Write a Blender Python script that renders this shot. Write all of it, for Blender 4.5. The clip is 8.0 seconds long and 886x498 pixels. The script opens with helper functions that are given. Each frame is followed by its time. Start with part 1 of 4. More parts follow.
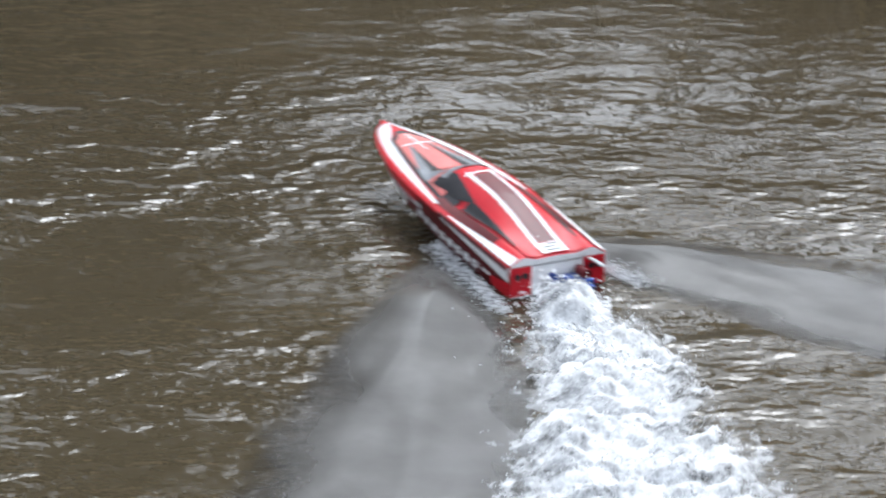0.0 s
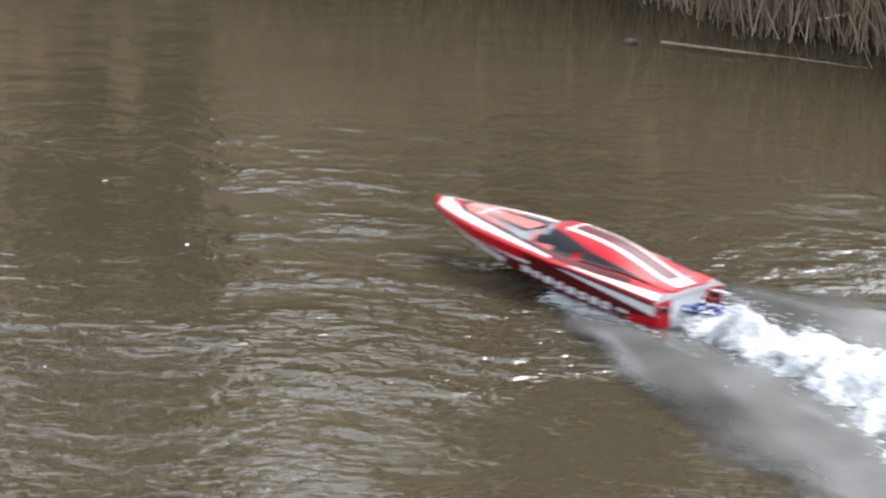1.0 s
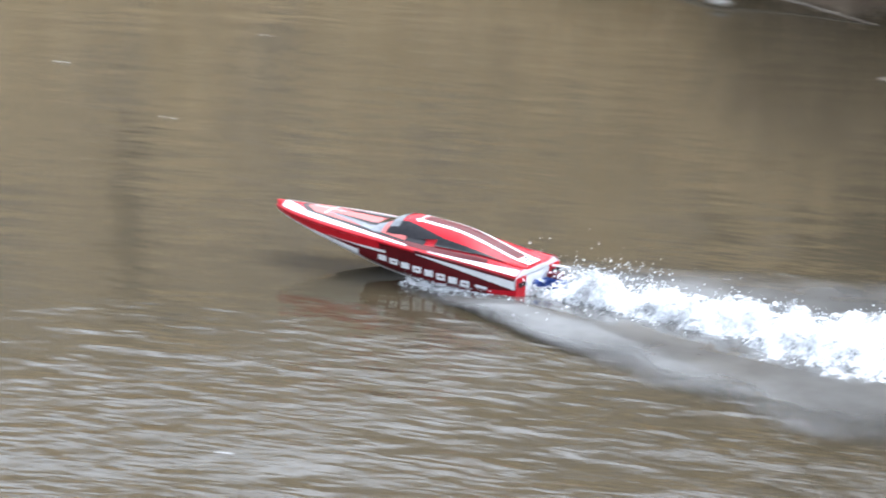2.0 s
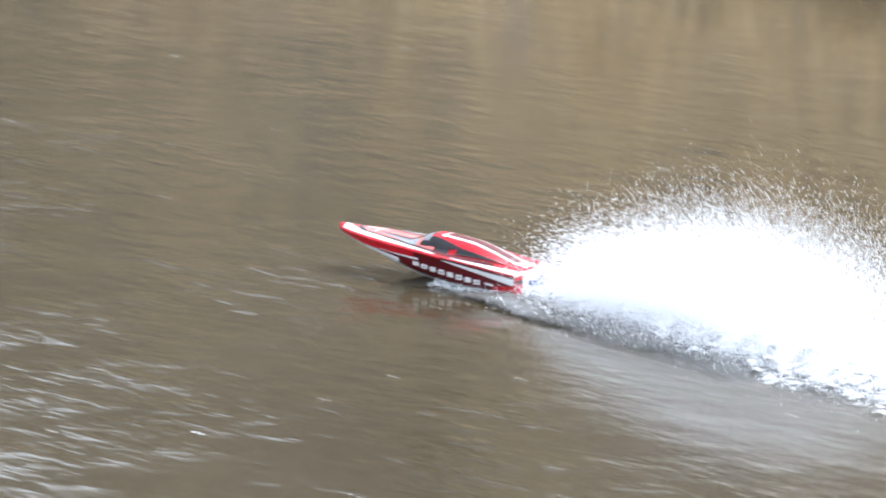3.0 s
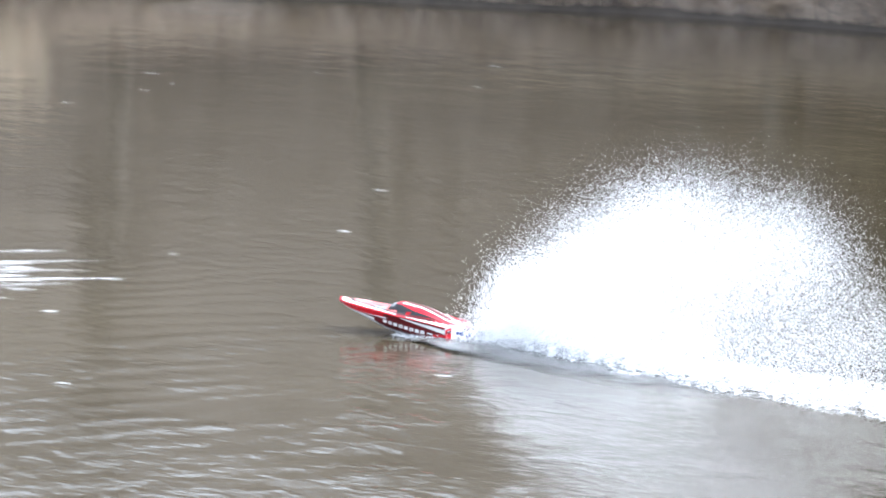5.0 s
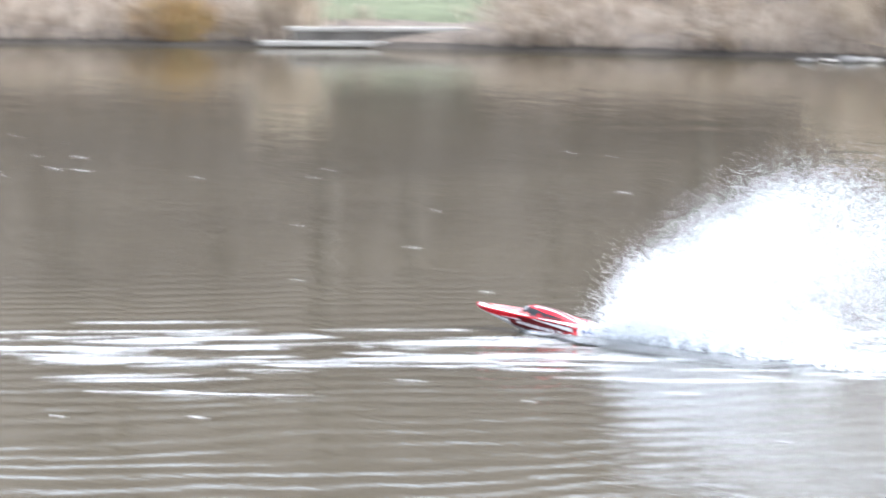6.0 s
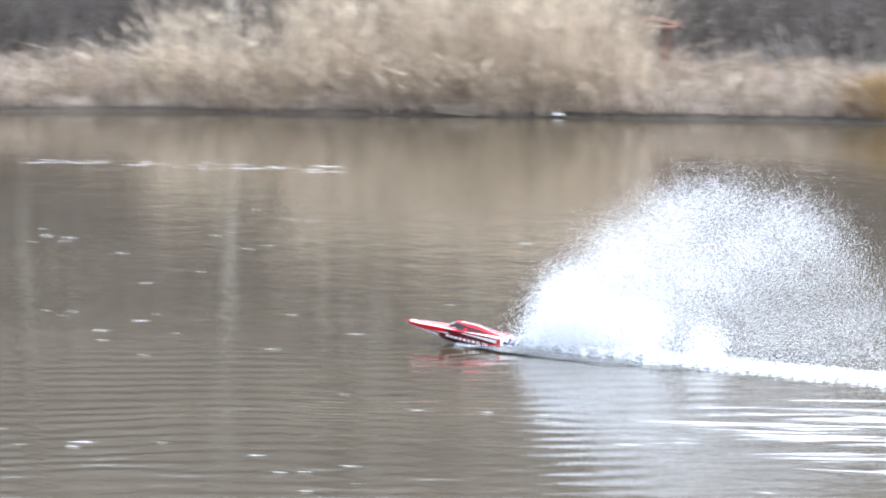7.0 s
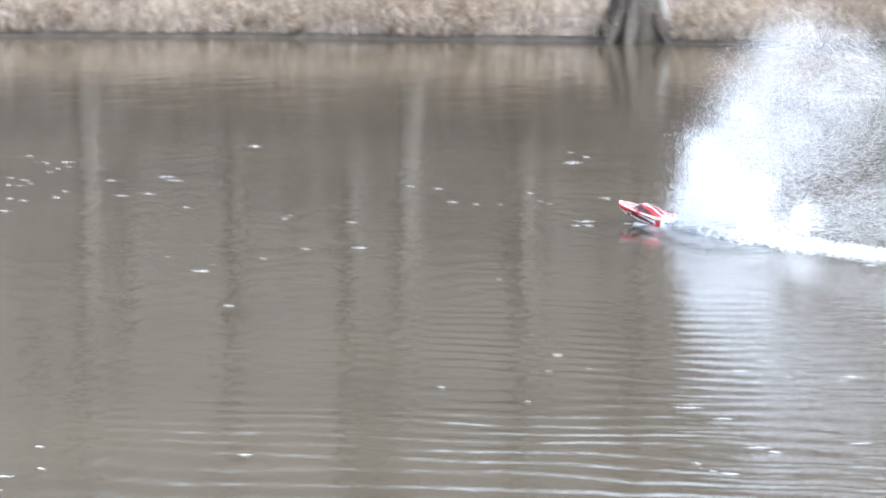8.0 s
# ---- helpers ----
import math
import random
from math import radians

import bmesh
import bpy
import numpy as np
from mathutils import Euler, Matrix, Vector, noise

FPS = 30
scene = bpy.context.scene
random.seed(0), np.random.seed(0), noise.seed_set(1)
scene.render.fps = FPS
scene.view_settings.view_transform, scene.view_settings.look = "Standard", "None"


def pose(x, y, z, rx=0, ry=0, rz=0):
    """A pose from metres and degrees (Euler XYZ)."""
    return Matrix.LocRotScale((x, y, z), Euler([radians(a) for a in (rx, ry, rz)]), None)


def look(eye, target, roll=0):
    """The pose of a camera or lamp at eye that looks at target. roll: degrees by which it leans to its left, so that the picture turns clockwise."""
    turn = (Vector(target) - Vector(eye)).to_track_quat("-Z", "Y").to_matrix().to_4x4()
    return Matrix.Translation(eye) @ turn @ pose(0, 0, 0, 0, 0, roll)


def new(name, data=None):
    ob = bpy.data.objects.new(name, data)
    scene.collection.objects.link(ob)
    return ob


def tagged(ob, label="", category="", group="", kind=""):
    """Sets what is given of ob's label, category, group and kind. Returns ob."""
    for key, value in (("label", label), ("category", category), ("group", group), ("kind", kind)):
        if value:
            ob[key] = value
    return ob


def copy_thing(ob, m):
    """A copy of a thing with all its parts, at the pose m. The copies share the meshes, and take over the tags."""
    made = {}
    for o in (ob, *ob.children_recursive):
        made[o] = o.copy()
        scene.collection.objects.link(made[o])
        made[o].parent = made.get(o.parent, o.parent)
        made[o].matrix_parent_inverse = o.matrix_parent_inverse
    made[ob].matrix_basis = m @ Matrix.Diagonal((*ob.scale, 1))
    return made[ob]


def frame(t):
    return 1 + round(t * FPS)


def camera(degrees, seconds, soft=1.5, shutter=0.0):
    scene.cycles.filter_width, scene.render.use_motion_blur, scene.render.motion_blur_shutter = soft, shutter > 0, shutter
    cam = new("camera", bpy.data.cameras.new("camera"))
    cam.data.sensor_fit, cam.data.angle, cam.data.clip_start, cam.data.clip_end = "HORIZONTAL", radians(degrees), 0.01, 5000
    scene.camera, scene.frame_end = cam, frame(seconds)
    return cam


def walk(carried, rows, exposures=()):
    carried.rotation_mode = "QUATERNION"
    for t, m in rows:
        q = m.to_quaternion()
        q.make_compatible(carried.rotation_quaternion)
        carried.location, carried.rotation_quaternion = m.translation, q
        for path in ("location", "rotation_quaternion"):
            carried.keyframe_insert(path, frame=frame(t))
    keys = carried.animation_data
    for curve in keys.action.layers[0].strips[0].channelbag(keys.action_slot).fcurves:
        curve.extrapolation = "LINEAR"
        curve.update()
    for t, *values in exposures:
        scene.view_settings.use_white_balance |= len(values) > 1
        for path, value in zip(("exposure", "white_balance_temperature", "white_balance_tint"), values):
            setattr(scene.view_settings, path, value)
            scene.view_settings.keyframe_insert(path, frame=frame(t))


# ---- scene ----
# Camera: hand-held on the near bank, panning after the boat. Rows: seconds, degrees left of +y, degrees down.
EYE = Vector((0, 0, 3.0))
PATH = [(0, -0.03, 20.71), (0.1, 0.24, 20.54), (0.2, 0.73, 20.44), (0.3, 1.36, 20.35), (0.4, 2.17, 20.20), (0.5, 3.41, 20.04), (0.6, 4.78, 19.78),
    (0.7, 6.07, 19.23), (0.8, 7.12, 18.76), (0.9, 7.63, 18.44), (1, 7.62, 18.25), (1.1, 7.71, 18.03), (1.2, 8.13, 17.79), (1.3, 8.91, 17.53), (1.4,
    10.02, 17.27), (1.5, 11.33, 17.03), (1.6, 12.66, 16.85), (1.7, 14.10, 16.70), (1.8, 15.68, 16.55), (1.9, 17.44, 16.36), (2, 19.40, 16.12), (2.1,
    21.73, 15.86), (2.2, 24.46, 15.54), (2.45, 30.47, 14.55), (2.75, 36.16, 13.17), (3.05, 41.18, 11.79), (3.3, 45.63, 10.77), (3.4, 47.50, 10.37),
    (3.5, 49.01, 9.82), (3.6, 50.36, 9.50), (3.7, 51.59, 9.29), (3.8, 52.68, 9.25), (3.9, 53.65, 9.22), (4, 54.65, 9.06), (4.1, 55.49, 8.90), (4.2,
    56.25, 8.74), (4.45, 58.56, 8.23), (4.75, 61.99, 7.50), (5.05, 65.69, 6.81), (5.3, 68.64, 6.39), (5.5, 70.95, 6.17), (5.7, 73.88, 5.98), (5.9,
    77.27, 6.07), (6, 78.94, 5.87), (6.1, 80.47, 5.61), (6.3, 82.71, 5.40), (6.5, 84.84, 5.23), (6.7, 86.48, 5.12), (6.9, 88.17, 4.83), (7, 89.26,
    4.75), (7.2, 92.00, 4.64), (7.4, 95.12, 5.19), (7.5, 96.60, 5.53), (7.6, 97.81, 5.72), (7.7, 98.70, 5.86), (7.8, 99.26, 5.87), (8, 100.45, 5.70)]


def aim(az, down):
    a, d = radians(az), radians(down)
    return EYE + Vector((-math.sin(a) * math.cos(d), math.cos(a) * math.cos(d), -math.sin(d))) * 10


cam = camera(12.783, 8.0, soft=1.8, shutter=0.4)
walk(cam, [(t, look(EYE, aim(az, down))) for t, az, down in PATH],
     exposures=[(0, 0.45, 5900, 8), (1.0, 0.9, 6050, 8), (2.2, 1.35, 5700, 8), (3.5, 1.3, 5900, 8), (4.2, 1.7, 5800, 8), (5.4, 1.7, 5700, 8), (6.2, 1.7, 5750, 8), (7.0, 1.5, 5650, 8), (7.5, 1.3, 5600, 8), (8.0, 1.5, 5600, 8)])

# Daylight under a bright overcast.
world = bpy.data.worlds.new("overcast")
scene.world = world
world.use_nodes = True
wn, wl = world.node_tree.nodes, world.node_tree.links
sky = wn.new("ShaderNodeTexSky")
sky.sky_type, sky.sun_disc = "NISHITA", False
sky.sun_elevation, sky.sun_rotation = radians(51), radians(16)
sky.air_density, sky.dust_density, sky.ozone_density = 1.0, 4.0, 1.0
grey = wn.new("ShaderNodeHueSaturation")
grey.inputs["Saturation"].default_value = 0.22
wl.new(sky.outputs[0], grey.inputs["Color"])
wl.new(grey.outputs[0], wn["Background"].inputs["Color"])
wn["Background"].inputs["Strength"].default_value = 0.26
sun = new("sun", bpy.data.lights.new("sun", "SUN"))
sun.data.energy, sun.data.angle, sun.data.color = 1.0, radians(20), (1.0, 0.98, 0.95)
sun.matrix_world = look((math.sin(radians(16)) * 50 * math.cos(radians(51)), math.cos(radians(16)) * 50 * math.cos(radians(51)), 50 * math.sin(radians(51))), (0, 0, 0))


# ---- materials ----
def material(name, dark, light, scale=8.0, rough=0.7, bump=0.0, fine=60.0, metal=0.0, spread=(0.35, 0.65), coat=0.0, stretch=(1, 1, 1), gloss=0.5):
    m = bpy.data.materials.new(name)
    m.use_nodes = True
    n, l = m.node_tree.nodes, m.node_tree.links
    b = n["Principled BSDF"]
    b.inputs["Roughness"].default_value, b.inputs["Metallic"].default_value = rough, metal
    b.inputs["Coat Weight"].default_value = coat
    b.inputs["Specular IOR Level"].default_value = gloss
    co = n.new("ShaderNodeTexCoord")
    mp = n.new("ShaderNodeMapping")
    mp.inputs["Scale"].default_value = stretch
    l.new(co.outputs["Object"], mp.inputs["Vector"])
    a, f = n.new("ShaderNodeTexNoise"), n.new("ShaderNodeTexNoise")
    a.inputs["Scale"].default_value, f.inputs["Scale"].default_value = scale, fine
    a.inputs["Detail"].default_value = f.inputs["Detail"].default_value = 6
    l.new(mp.outputs[0], a.inputs["Vector"])
    l.new(mp.outputs[0], f.inputs["Vector"])
    mix = n.new("ShaderNodeMix")
    mix.data_type = "FLOAT"
    mix.inputs[0].default_value = 0.4
    l.new(a.outputs["Fac"], mix.inputs[2])
    l.new(f.outputs["Fac"], mix.inputs[3])
    ramp = n.new("ShaderNodeValToRGB")
    ramp.color_ramp.elements[0].position, ramp.color_ramp.elements[1].position = spread
    ramp.color_ramp.elements[0].color, ramp.color_ramp.elements[1].color = (*dark, 1), (*light, 1)
    l.new(mix.outputs[0], ramp.inputs[0])
    l.new(ramp.outputs[0], b.inputs["Base Color"])
    if bump:
        bp = n.new("ShaderNodeBump")
        bp.inputs["Strength"].default_value, bp.inputs["Distance"].default_value = bump, 0.02
        l.new(f.outputs["Fac"], bp.inputs["Height"])
        l.new(bp.outputs[0], b.inputs["Normal"])
    return m


def island_material(name, colours, rough=0.8, see_through=0.0):
    """Each loose piece of a mesh takes a tone of its own."""
    m = bpy.data.materials.new(name)
    m.use_nodes = True
    n, l = m.node_tree.nodes, m.node_tree.links
    b = n["Principled BSDF"]
    b.inputs["Roughness"].default_value = rough
    g, ramp = n.new("ShaderNodeNewGeometry"), n.new("ShaderNodeValToRGB")
    e = ramp.color_ramp.elements
    while len(e) < len(colours):
        e.new(0.5)
    for i, c in enumerate(colours):
        e[i].position, e[i].color = i / (len(colours) - 1), (*c, 1)
    l.new(g.outputs["Random Per Island"], ramp.inputs[0])
    l.new(ramp.outputs[0], b.inputs["Base Color"])
    if see_through:
        tr, mx = n.new("ShaderNodeBsdfTranslucent"), n.new("ShaderNodeMixShader")
        l.new(ramp.outputs[0], tr.inputs["Color"])
        mx.inputs[0].default_value = see_through
        l.new(b.outputs[0], mx.inputs[1])
        l.new(tr.outputs[0], mx.inputs[2])
        l.new(mx.outputs[0], n["Material Output"].inputs["Surface"])
    return m


def water_material(name, ripple, body=((0.041, 0.032, 0.018), (0.058, 0.046, 0.027)), grain=0.25, thin=False, rough=0.085):
    """Silty water: brown body under a smooth, rippled skin."""
    m = bpy.data.materials.new(name)
    m.use_nodes = True
    n, l = m.node_tree.nodes, m.node_tree.links
    b = n["Principled BSDF"]
    b.inputs["Roughness"].default_value = rough
    b.inputs["IOR"].default_value = 1.33
    co = n.new("ShaderNodeTexCoord")
    tint = n.new("ShaderNodeTexNoise")
    tint.inputs["Scale"].default_value, tint.inputs["Detail"].default_value = grain, 4
    l.new(co.outputs["Object"], tint.inputs["Vector"])
    ramp = n.new("ShaderNodeValToRGB")
    ramp.color_ramp.elements[0].position, ramp.color_ramp.elements[1].position = 0.35, 0.7
    ramp.color_ramp.elements[0].color, ramp.color_ramp.elements[1].color = (*body[0], 1), (*body[1], 1)
    l.new(tint.outputs["Fac"], ramp.inputs[0])
    l.new(ramp.outputs[0], b.inputs["Base Color"])
    def noise_layer(scale, rot, aspect, detail=2):
        mp, t = n.new("ShaderNodeMapping"), n.new("ShaderNodeTexNoise")
        mp.inputs["Rotation"].default_value, mp.inputs["Scale"].default_value = (0, 0, rot), (aspect, 1, 1)
        l.new(co.outputs["Object"], mp.inputs["Vector"])
        t.inputs["Scale"].default_value, t.inputs["Detail"].default_value = scale, detail
        l.new(mp.outputs[0], t.inputs["Vector"])
        return t.outputs["Fac"]

    def join(kind, a, b):
        k = n.new("ShaderNodeMath")
        k.operation = kind
        for socket, x in zip(k.inputs, (a, b)):
            if isinstance(x, float):
                socket.default_value = x
            else:
                l.new(x, socket)
        return k.outputs[0]

    def ranged(x, a, b, c, d):
        k = n.new("ShaderNodeMapRange")
        k.interpolation_type = "SMOOTHSTEP"
        for name_, q in zip(("From Min", "From Max", "To Min", "To Max"), (a, b, c, d)):
            k.inputs[name_].default_value = q
        l.new(x, k.inputs["Value"])
        return k.outputs[0]

    def distance(x, y):
        k = n.new("ShaderNodeVectorMath")
        k.operation = "DISTANCE"
        k.inputs[1].default_value = (x, y, 0)
        l.new(co.outputs["Object"], k.inputs[0])
        return k.outputs["Value"]
    # calm skin with a faint ripple everywhere, steeper cat's-paws in patches, most of them close to the near bank
    skin = join("ADD", join("MULTIPLY", noise_layer(2.2, 0.1, 0.5), 0.0055 * ripple), join("MULTIPLY", noise_layer(8.0, -0.25, 0.45), 0.0022 * ripple))
    wavelets = join("MAXIMUM", join("ADD", noise_layer(11.0, 0.12, 0.62), -0.50), 0.0)
    paws = join("ADD", join("MULTIPLY", noise_layer(5.0, -0.1, 0.6), 0.020 * ripple), join("ADD", join("MULTIPLY", wavelets, 0.040 * ripple), join("MULTIPLY", noise_layer(27.0, -0.2, 0.7), 0.0085 * ripple)))
    patch = ranged(noise_layer(1.1, 0.4, 0.8, 3), 0.38, 0.62, 0.22, 1.0)
    near = join("ADD", ranged(distance(0.0, 4.0), 4.2, 6.8, 1.0, 0.05), ranged(distance(-13.0, 7.5), 4.0, 8.5, 0.24, 0.0))
    mul = n.new("ShaderNodeMath")
    l.new(skin, mul.inputs[0])
    l.new(join("MULTIPLY", paws, join("MULTIPLY", patch, near)), mul.inputs[1])
    # long low ripples that spread from the boat's turn on the far side
    bands, reach, size = n.new("ShaderNodeTexWave"), n.new("ShaderNodeVectorMath"), n.new("ShaderNodeMapRange")
    bands.bands_direction = "X"
    bands.inputs["Scale"].default_value, bands.inputs["Distortion"].default_value, bands.inputs["Detail"].default_value = 0.85, 9.0, 3
    bands.inputs["Detail Scale"].default_value = 0.6
    l.new(co.outputs["Object"], bands.inputs["Vector"])
    reach.operation = "DISTANCE"
    reach.inputs[1].default_value = (-20.0, 1.0, 0)
    l.new(co.outputs["Object"], reach.inputs[0])
    size.inputs["From Min"].default_value, size.inputs["From Max"].default_value = 4.5, 8.5
    size.inputs["To Min"].default_value, size.inputs["To Max"].default_value = 0.0034 * ripple, 0.0
    l.new(reach.outputs["Value"], size.inputs["Value"])
    swell, total = n.new("ShaderNodeMath"), n.new("ShaderNodeMath")
    swell.operation = "MULTIPLY"
    l.new(bands.outputs["Fac"], swell.inputs[0])
    l.new(size.outputs[0], swell.inputs[1])
    l.new(mul.outputs[0], total.inputs[0])
    l.new(swell.outputs[0], total.inputs[1])
    mul = total
    bp = n.new("ShaderNodeBump")
    bp.inputs["Strength"].default_value, bp.inputs["Distance"].default_value = 1.0, 1.0
    l.new(mul.outputs[0], bp.inputs["Height"])
    l.new(bp.outputs[0], b.inputs["Normal"])
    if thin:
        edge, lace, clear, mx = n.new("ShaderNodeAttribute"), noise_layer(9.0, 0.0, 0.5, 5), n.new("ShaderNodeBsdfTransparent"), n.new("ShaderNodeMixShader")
        edge.attribute_name = "cover_share"
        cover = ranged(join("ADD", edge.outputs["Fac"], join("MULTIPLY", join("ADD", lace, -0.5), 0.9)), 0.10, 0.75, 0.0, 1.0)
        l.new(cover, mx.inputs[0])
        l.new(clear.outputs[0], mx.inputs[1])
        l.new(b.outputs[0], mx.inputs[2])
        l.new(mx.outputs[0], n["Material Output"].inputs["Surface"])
    return m


WATER = water_material("pond_water", 1.0)
# bow-wave arms: greyer, paler body than the pond, clear at the rim
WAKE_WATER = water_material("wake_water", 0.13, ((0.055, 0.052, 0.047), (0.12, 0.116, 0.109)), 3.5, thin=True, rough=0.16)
EARTH = material("bank_earth", (0.0379, 0.0312, 0.0259), (0.105, 0.0868, 0.0694), 1.3, 0.95, 0.6, 18)
LAWN = material("lawn", (0.072, 0.082, 0.045), (0.14, 0.15, 0.085), 2.0, 0.95, 0.5, 25)
STRAW = island_material("dry_grass", [(0.121, 0.0895, 0.0714), (0.354, 0.286, 0.224), (0.541, 0.457, 0.367), (0.223, 0.166, 0.125)], 0.85, 0.25)
REED = island_material("dry_reed", [(0.221, 0.174, 0.126), (0.478, 0.4, 0.301), (0.68, 0.583, 0.462), (0.33, 0.261, 0.193)], 0.8, 0.45)
RUST = island_material("rusty_grass", [(0.234, 0.138, 0.054), (0.37, 0.233, 0.101), (0.293, 0.233, 0.0945)], 0.85, 0.25)
TWIG = island_material("bare_twigs", [(0.0796, 0.0673, 0.0581), (0.147, 0.126, 0.111), (0.202, 0.178, 0.159)], 0.9)
TAN = island_material("tan_grass", [(0.448, 0.336, 0.19), (0.605, 0.47, 0.28), (0.739, 0.594, 0.381), (0.515, 0.392, 0.224)], 0.85, 0.4)
NEEDLE = island_material("dark_needles", [(0.028, 0.032, 0.018), (0.05, 0.05, 0.028), (0.07, 0.062, 0.036)], 0.8, 0.1)
# wet mud, its dark tone also paints the shade of the undercut bank
SHADED_MUD = material("shaded_wet_mud", (0.025, 0.02, 0.016), (0.07, 0.056, 0.044), 6, 0.95, 0.6, 30)
DARK_BARK = material("dark_bark", (0.0315, 0.0259, 0.021), (0.105, 0.0875, 0.07), 5, 0.95, 0.9, 24, stretch=(1, 1, 0.25))
STALK = island_material("brown_stalks", [(0.158, 0.119, 0.0842), (0.298, 0.228, 0.158), (0.491, 0.386, 0.273)], 0.9)
SLOPE_SOIL = material("slope_soil", (0.10, 0.078, 0.06), (0.32, 0.25, 0.185), 3.5, 0.95, 0.8, 22)
SOIL = material("bank_soil", (0.0588, 0.0452, 0.0364), (0.197, 0.157, 0.123), 3.5, 0.95, 0.8, 22)
BARK = material("bark", (0.0639, 0.0562, 0.0487), (0.163, 0.145, 0.127), 5, 0.95, 0.9, 30, stretch=(1, 1, 0.25))
PALE_BARK = material("pale_bark", (0.122, 0.11, 0.095), (0.269, 0.251, 0.223), 5, 0.9, 0.7, 30, stretch=(1, 1, 0.3))
DEADWOOD = material("bleached_deadwood", (0.111, 0.085, 0.068), (0.408, 0.348, 0.272), 6, 0.85, 0.6, 50)
BOARD = material("weathered_board", (0.225, 0.203, 0.18), (0.465, 0.435, 0.39), 4, 0.85, 0.4, 40, stretch=(0.2, 1, 1))
ROCK = material("wet_rock", (0.05, 0.047, 0.043), (0.25, 0.23, 0.21), 5, 0.6, 0.7, 30)
REDWOOD = material("stained_post", (0.10, 0.05, 0.035), (0.22, 0.11, 0.08), 5, 0.8, 0.4, 30)
SPRAY_WHITE = island_material("spray", [(0.93, 0.95, 0.97), (0.98, 0.98, 0.99), (0.97, 0.98, 0.985)], 0.5, 0.78)
# white of froth, also of the glints painted on the water
FOAM_GLINT = material("foam", (0.62, 0.63, 0.64), (0.88, 0.89, 0.90), 22, 0.6, 0.25, 90, spread=(0.34, 0.62))


def lacy_material(name):
    """Foam whose bubbles thin out by the share of cover that the mesh carries."""
    m = material(name, (0.46, 0.47, 0.48), (0.78, 0.79, 0.80), 16, 0.6, 0.25, 80, spread=(0.34, 0.62))
    n, l = m.node_tree.nodes, m.node_tree.links
    share, co, lace, add, span = (n.new("ShaderNode" + k) for k in ("Attribute", "TexCoord", "TexNoise", "Math", "MapRange"))
    clear, mx = n.new("ShaderNodeBsdfTransparent"), n.new("ShaderNodeMixShader")
    share.attribute_name = "cover_share"
    lace.inputs["Scale"].default_value, lace.inputs["Detail"].default_value, lace.inputs["Roughness"].default_value = 20.0, 5, 0.6
    l.new(co.outputs["Object"], lace.inputs["Vector"])
    add.operation = "ADD"
    l.new(share.outputs["Fac"], add.inputs[0])
    l.new(lace.outputs["Fac"], add.inputs[1])
    span.interpolation_type = "SMOOTHSTEP"
    span.inputs["From Min"].default_value, span.inputs["From Max"].default_value = 0.62, 1.02
    l.new(add.outputs[0], span.inputs["Value"])
    l.new(span.outputs[0], mx.inputs[0])
    l.new(clear.outputs[0], mx.inputs[1])
    l.new(n["Principled BSDF"].outputs[0], mx.inputs[2])
    l.new(mx.outputs[0], n["Material Output"].inputs["Surface"])
    return m


LACE = lacy_material("lacy_foam")
RED = material("red_gelcoat", (0.46, 0.008, 0.018), (0.56, 0.013, 0.024), 12, 0.42, 0, 90, gloss=0.22)
DARK_RED = material("maroon_graphics", (0.075, 0.0045, 0.0075), (0.128, 0.0075, 0.0105), 14, 0.42, 0, 90, gloss=0.22)
WHITE = material("white_gelcoat", (0.74, 0.74, 0.74), (0.83, 0.83, 0.83), 12, 0.42, 0, 90, gloss=0.22)
BLACK = material("black_graphics", (0.012, 0.012, 0.014), (0.035, 0.033, 0.036), 14, 0.42, 0, 90, gloss=0.22)
GREY = material("grey_graphics", (0.16, 0.17, 0.18), (0.30, 0.31, 0.33), 14, 0.35, 0, 90, gloss=0.22)
# red of the foredeck, lightened to paint in the sky's gloss
GLOSS_RED = material("gloss_red_panel", (0.55, 0.13, 0.12), (0.64, 0.19, 0.17), 12, 0.42, 0, 90, gloss=0.22)
GLASS = material("smoked_windscreen", (0.01, 0.011, 0.013), (0.03, 0.032, 0.036), 10, 0.08, 0, 60)
BLUE_METAL = material("blue_anodised", (0.03, 0.06, 0.24), (0.06, 0.11, 0.34), 30, 0.3, 0.1, 120, metal=0.8)
STEEL = material("brushed_steel", (0.35, 0.35, 0.36), (0.55, 0.55, 0.56), 20, 0.3, 0.1, 120, metal=0.9)
RUBBER = material("black_rubber", (0.012, 0.012, 0.012), (0.03, 0.03, 0.03), 20, 0.6, 0.1, 80)


# ---- mesh helpers ----
def mesh_of(name, bm, mats, smooth=False):
    me = bpy.data.meshes.new(name)
    bm.normal_update()
    bm.to_mesh(me)
    bm.free()
    for m in (mats if isinstance(mats, (list, tuple)) else [mats]):
        me.materials.append(m)
    if smooth:
        me.shade_smooth()
    return me


def part(name, bm, mat, parent, label="", smooth=False):
    ob = new(name, mesh_of(name, bm, mat, smooth))
    ob.parent = parent
    if label:
        ob["label"] = label
    return ob


def soup(name, verts, faces, mat):
    me = bpy.data.meshes.new(name)
    me.from_pydata(verts, [], faces)
    me.materials.append(mat)
    return me


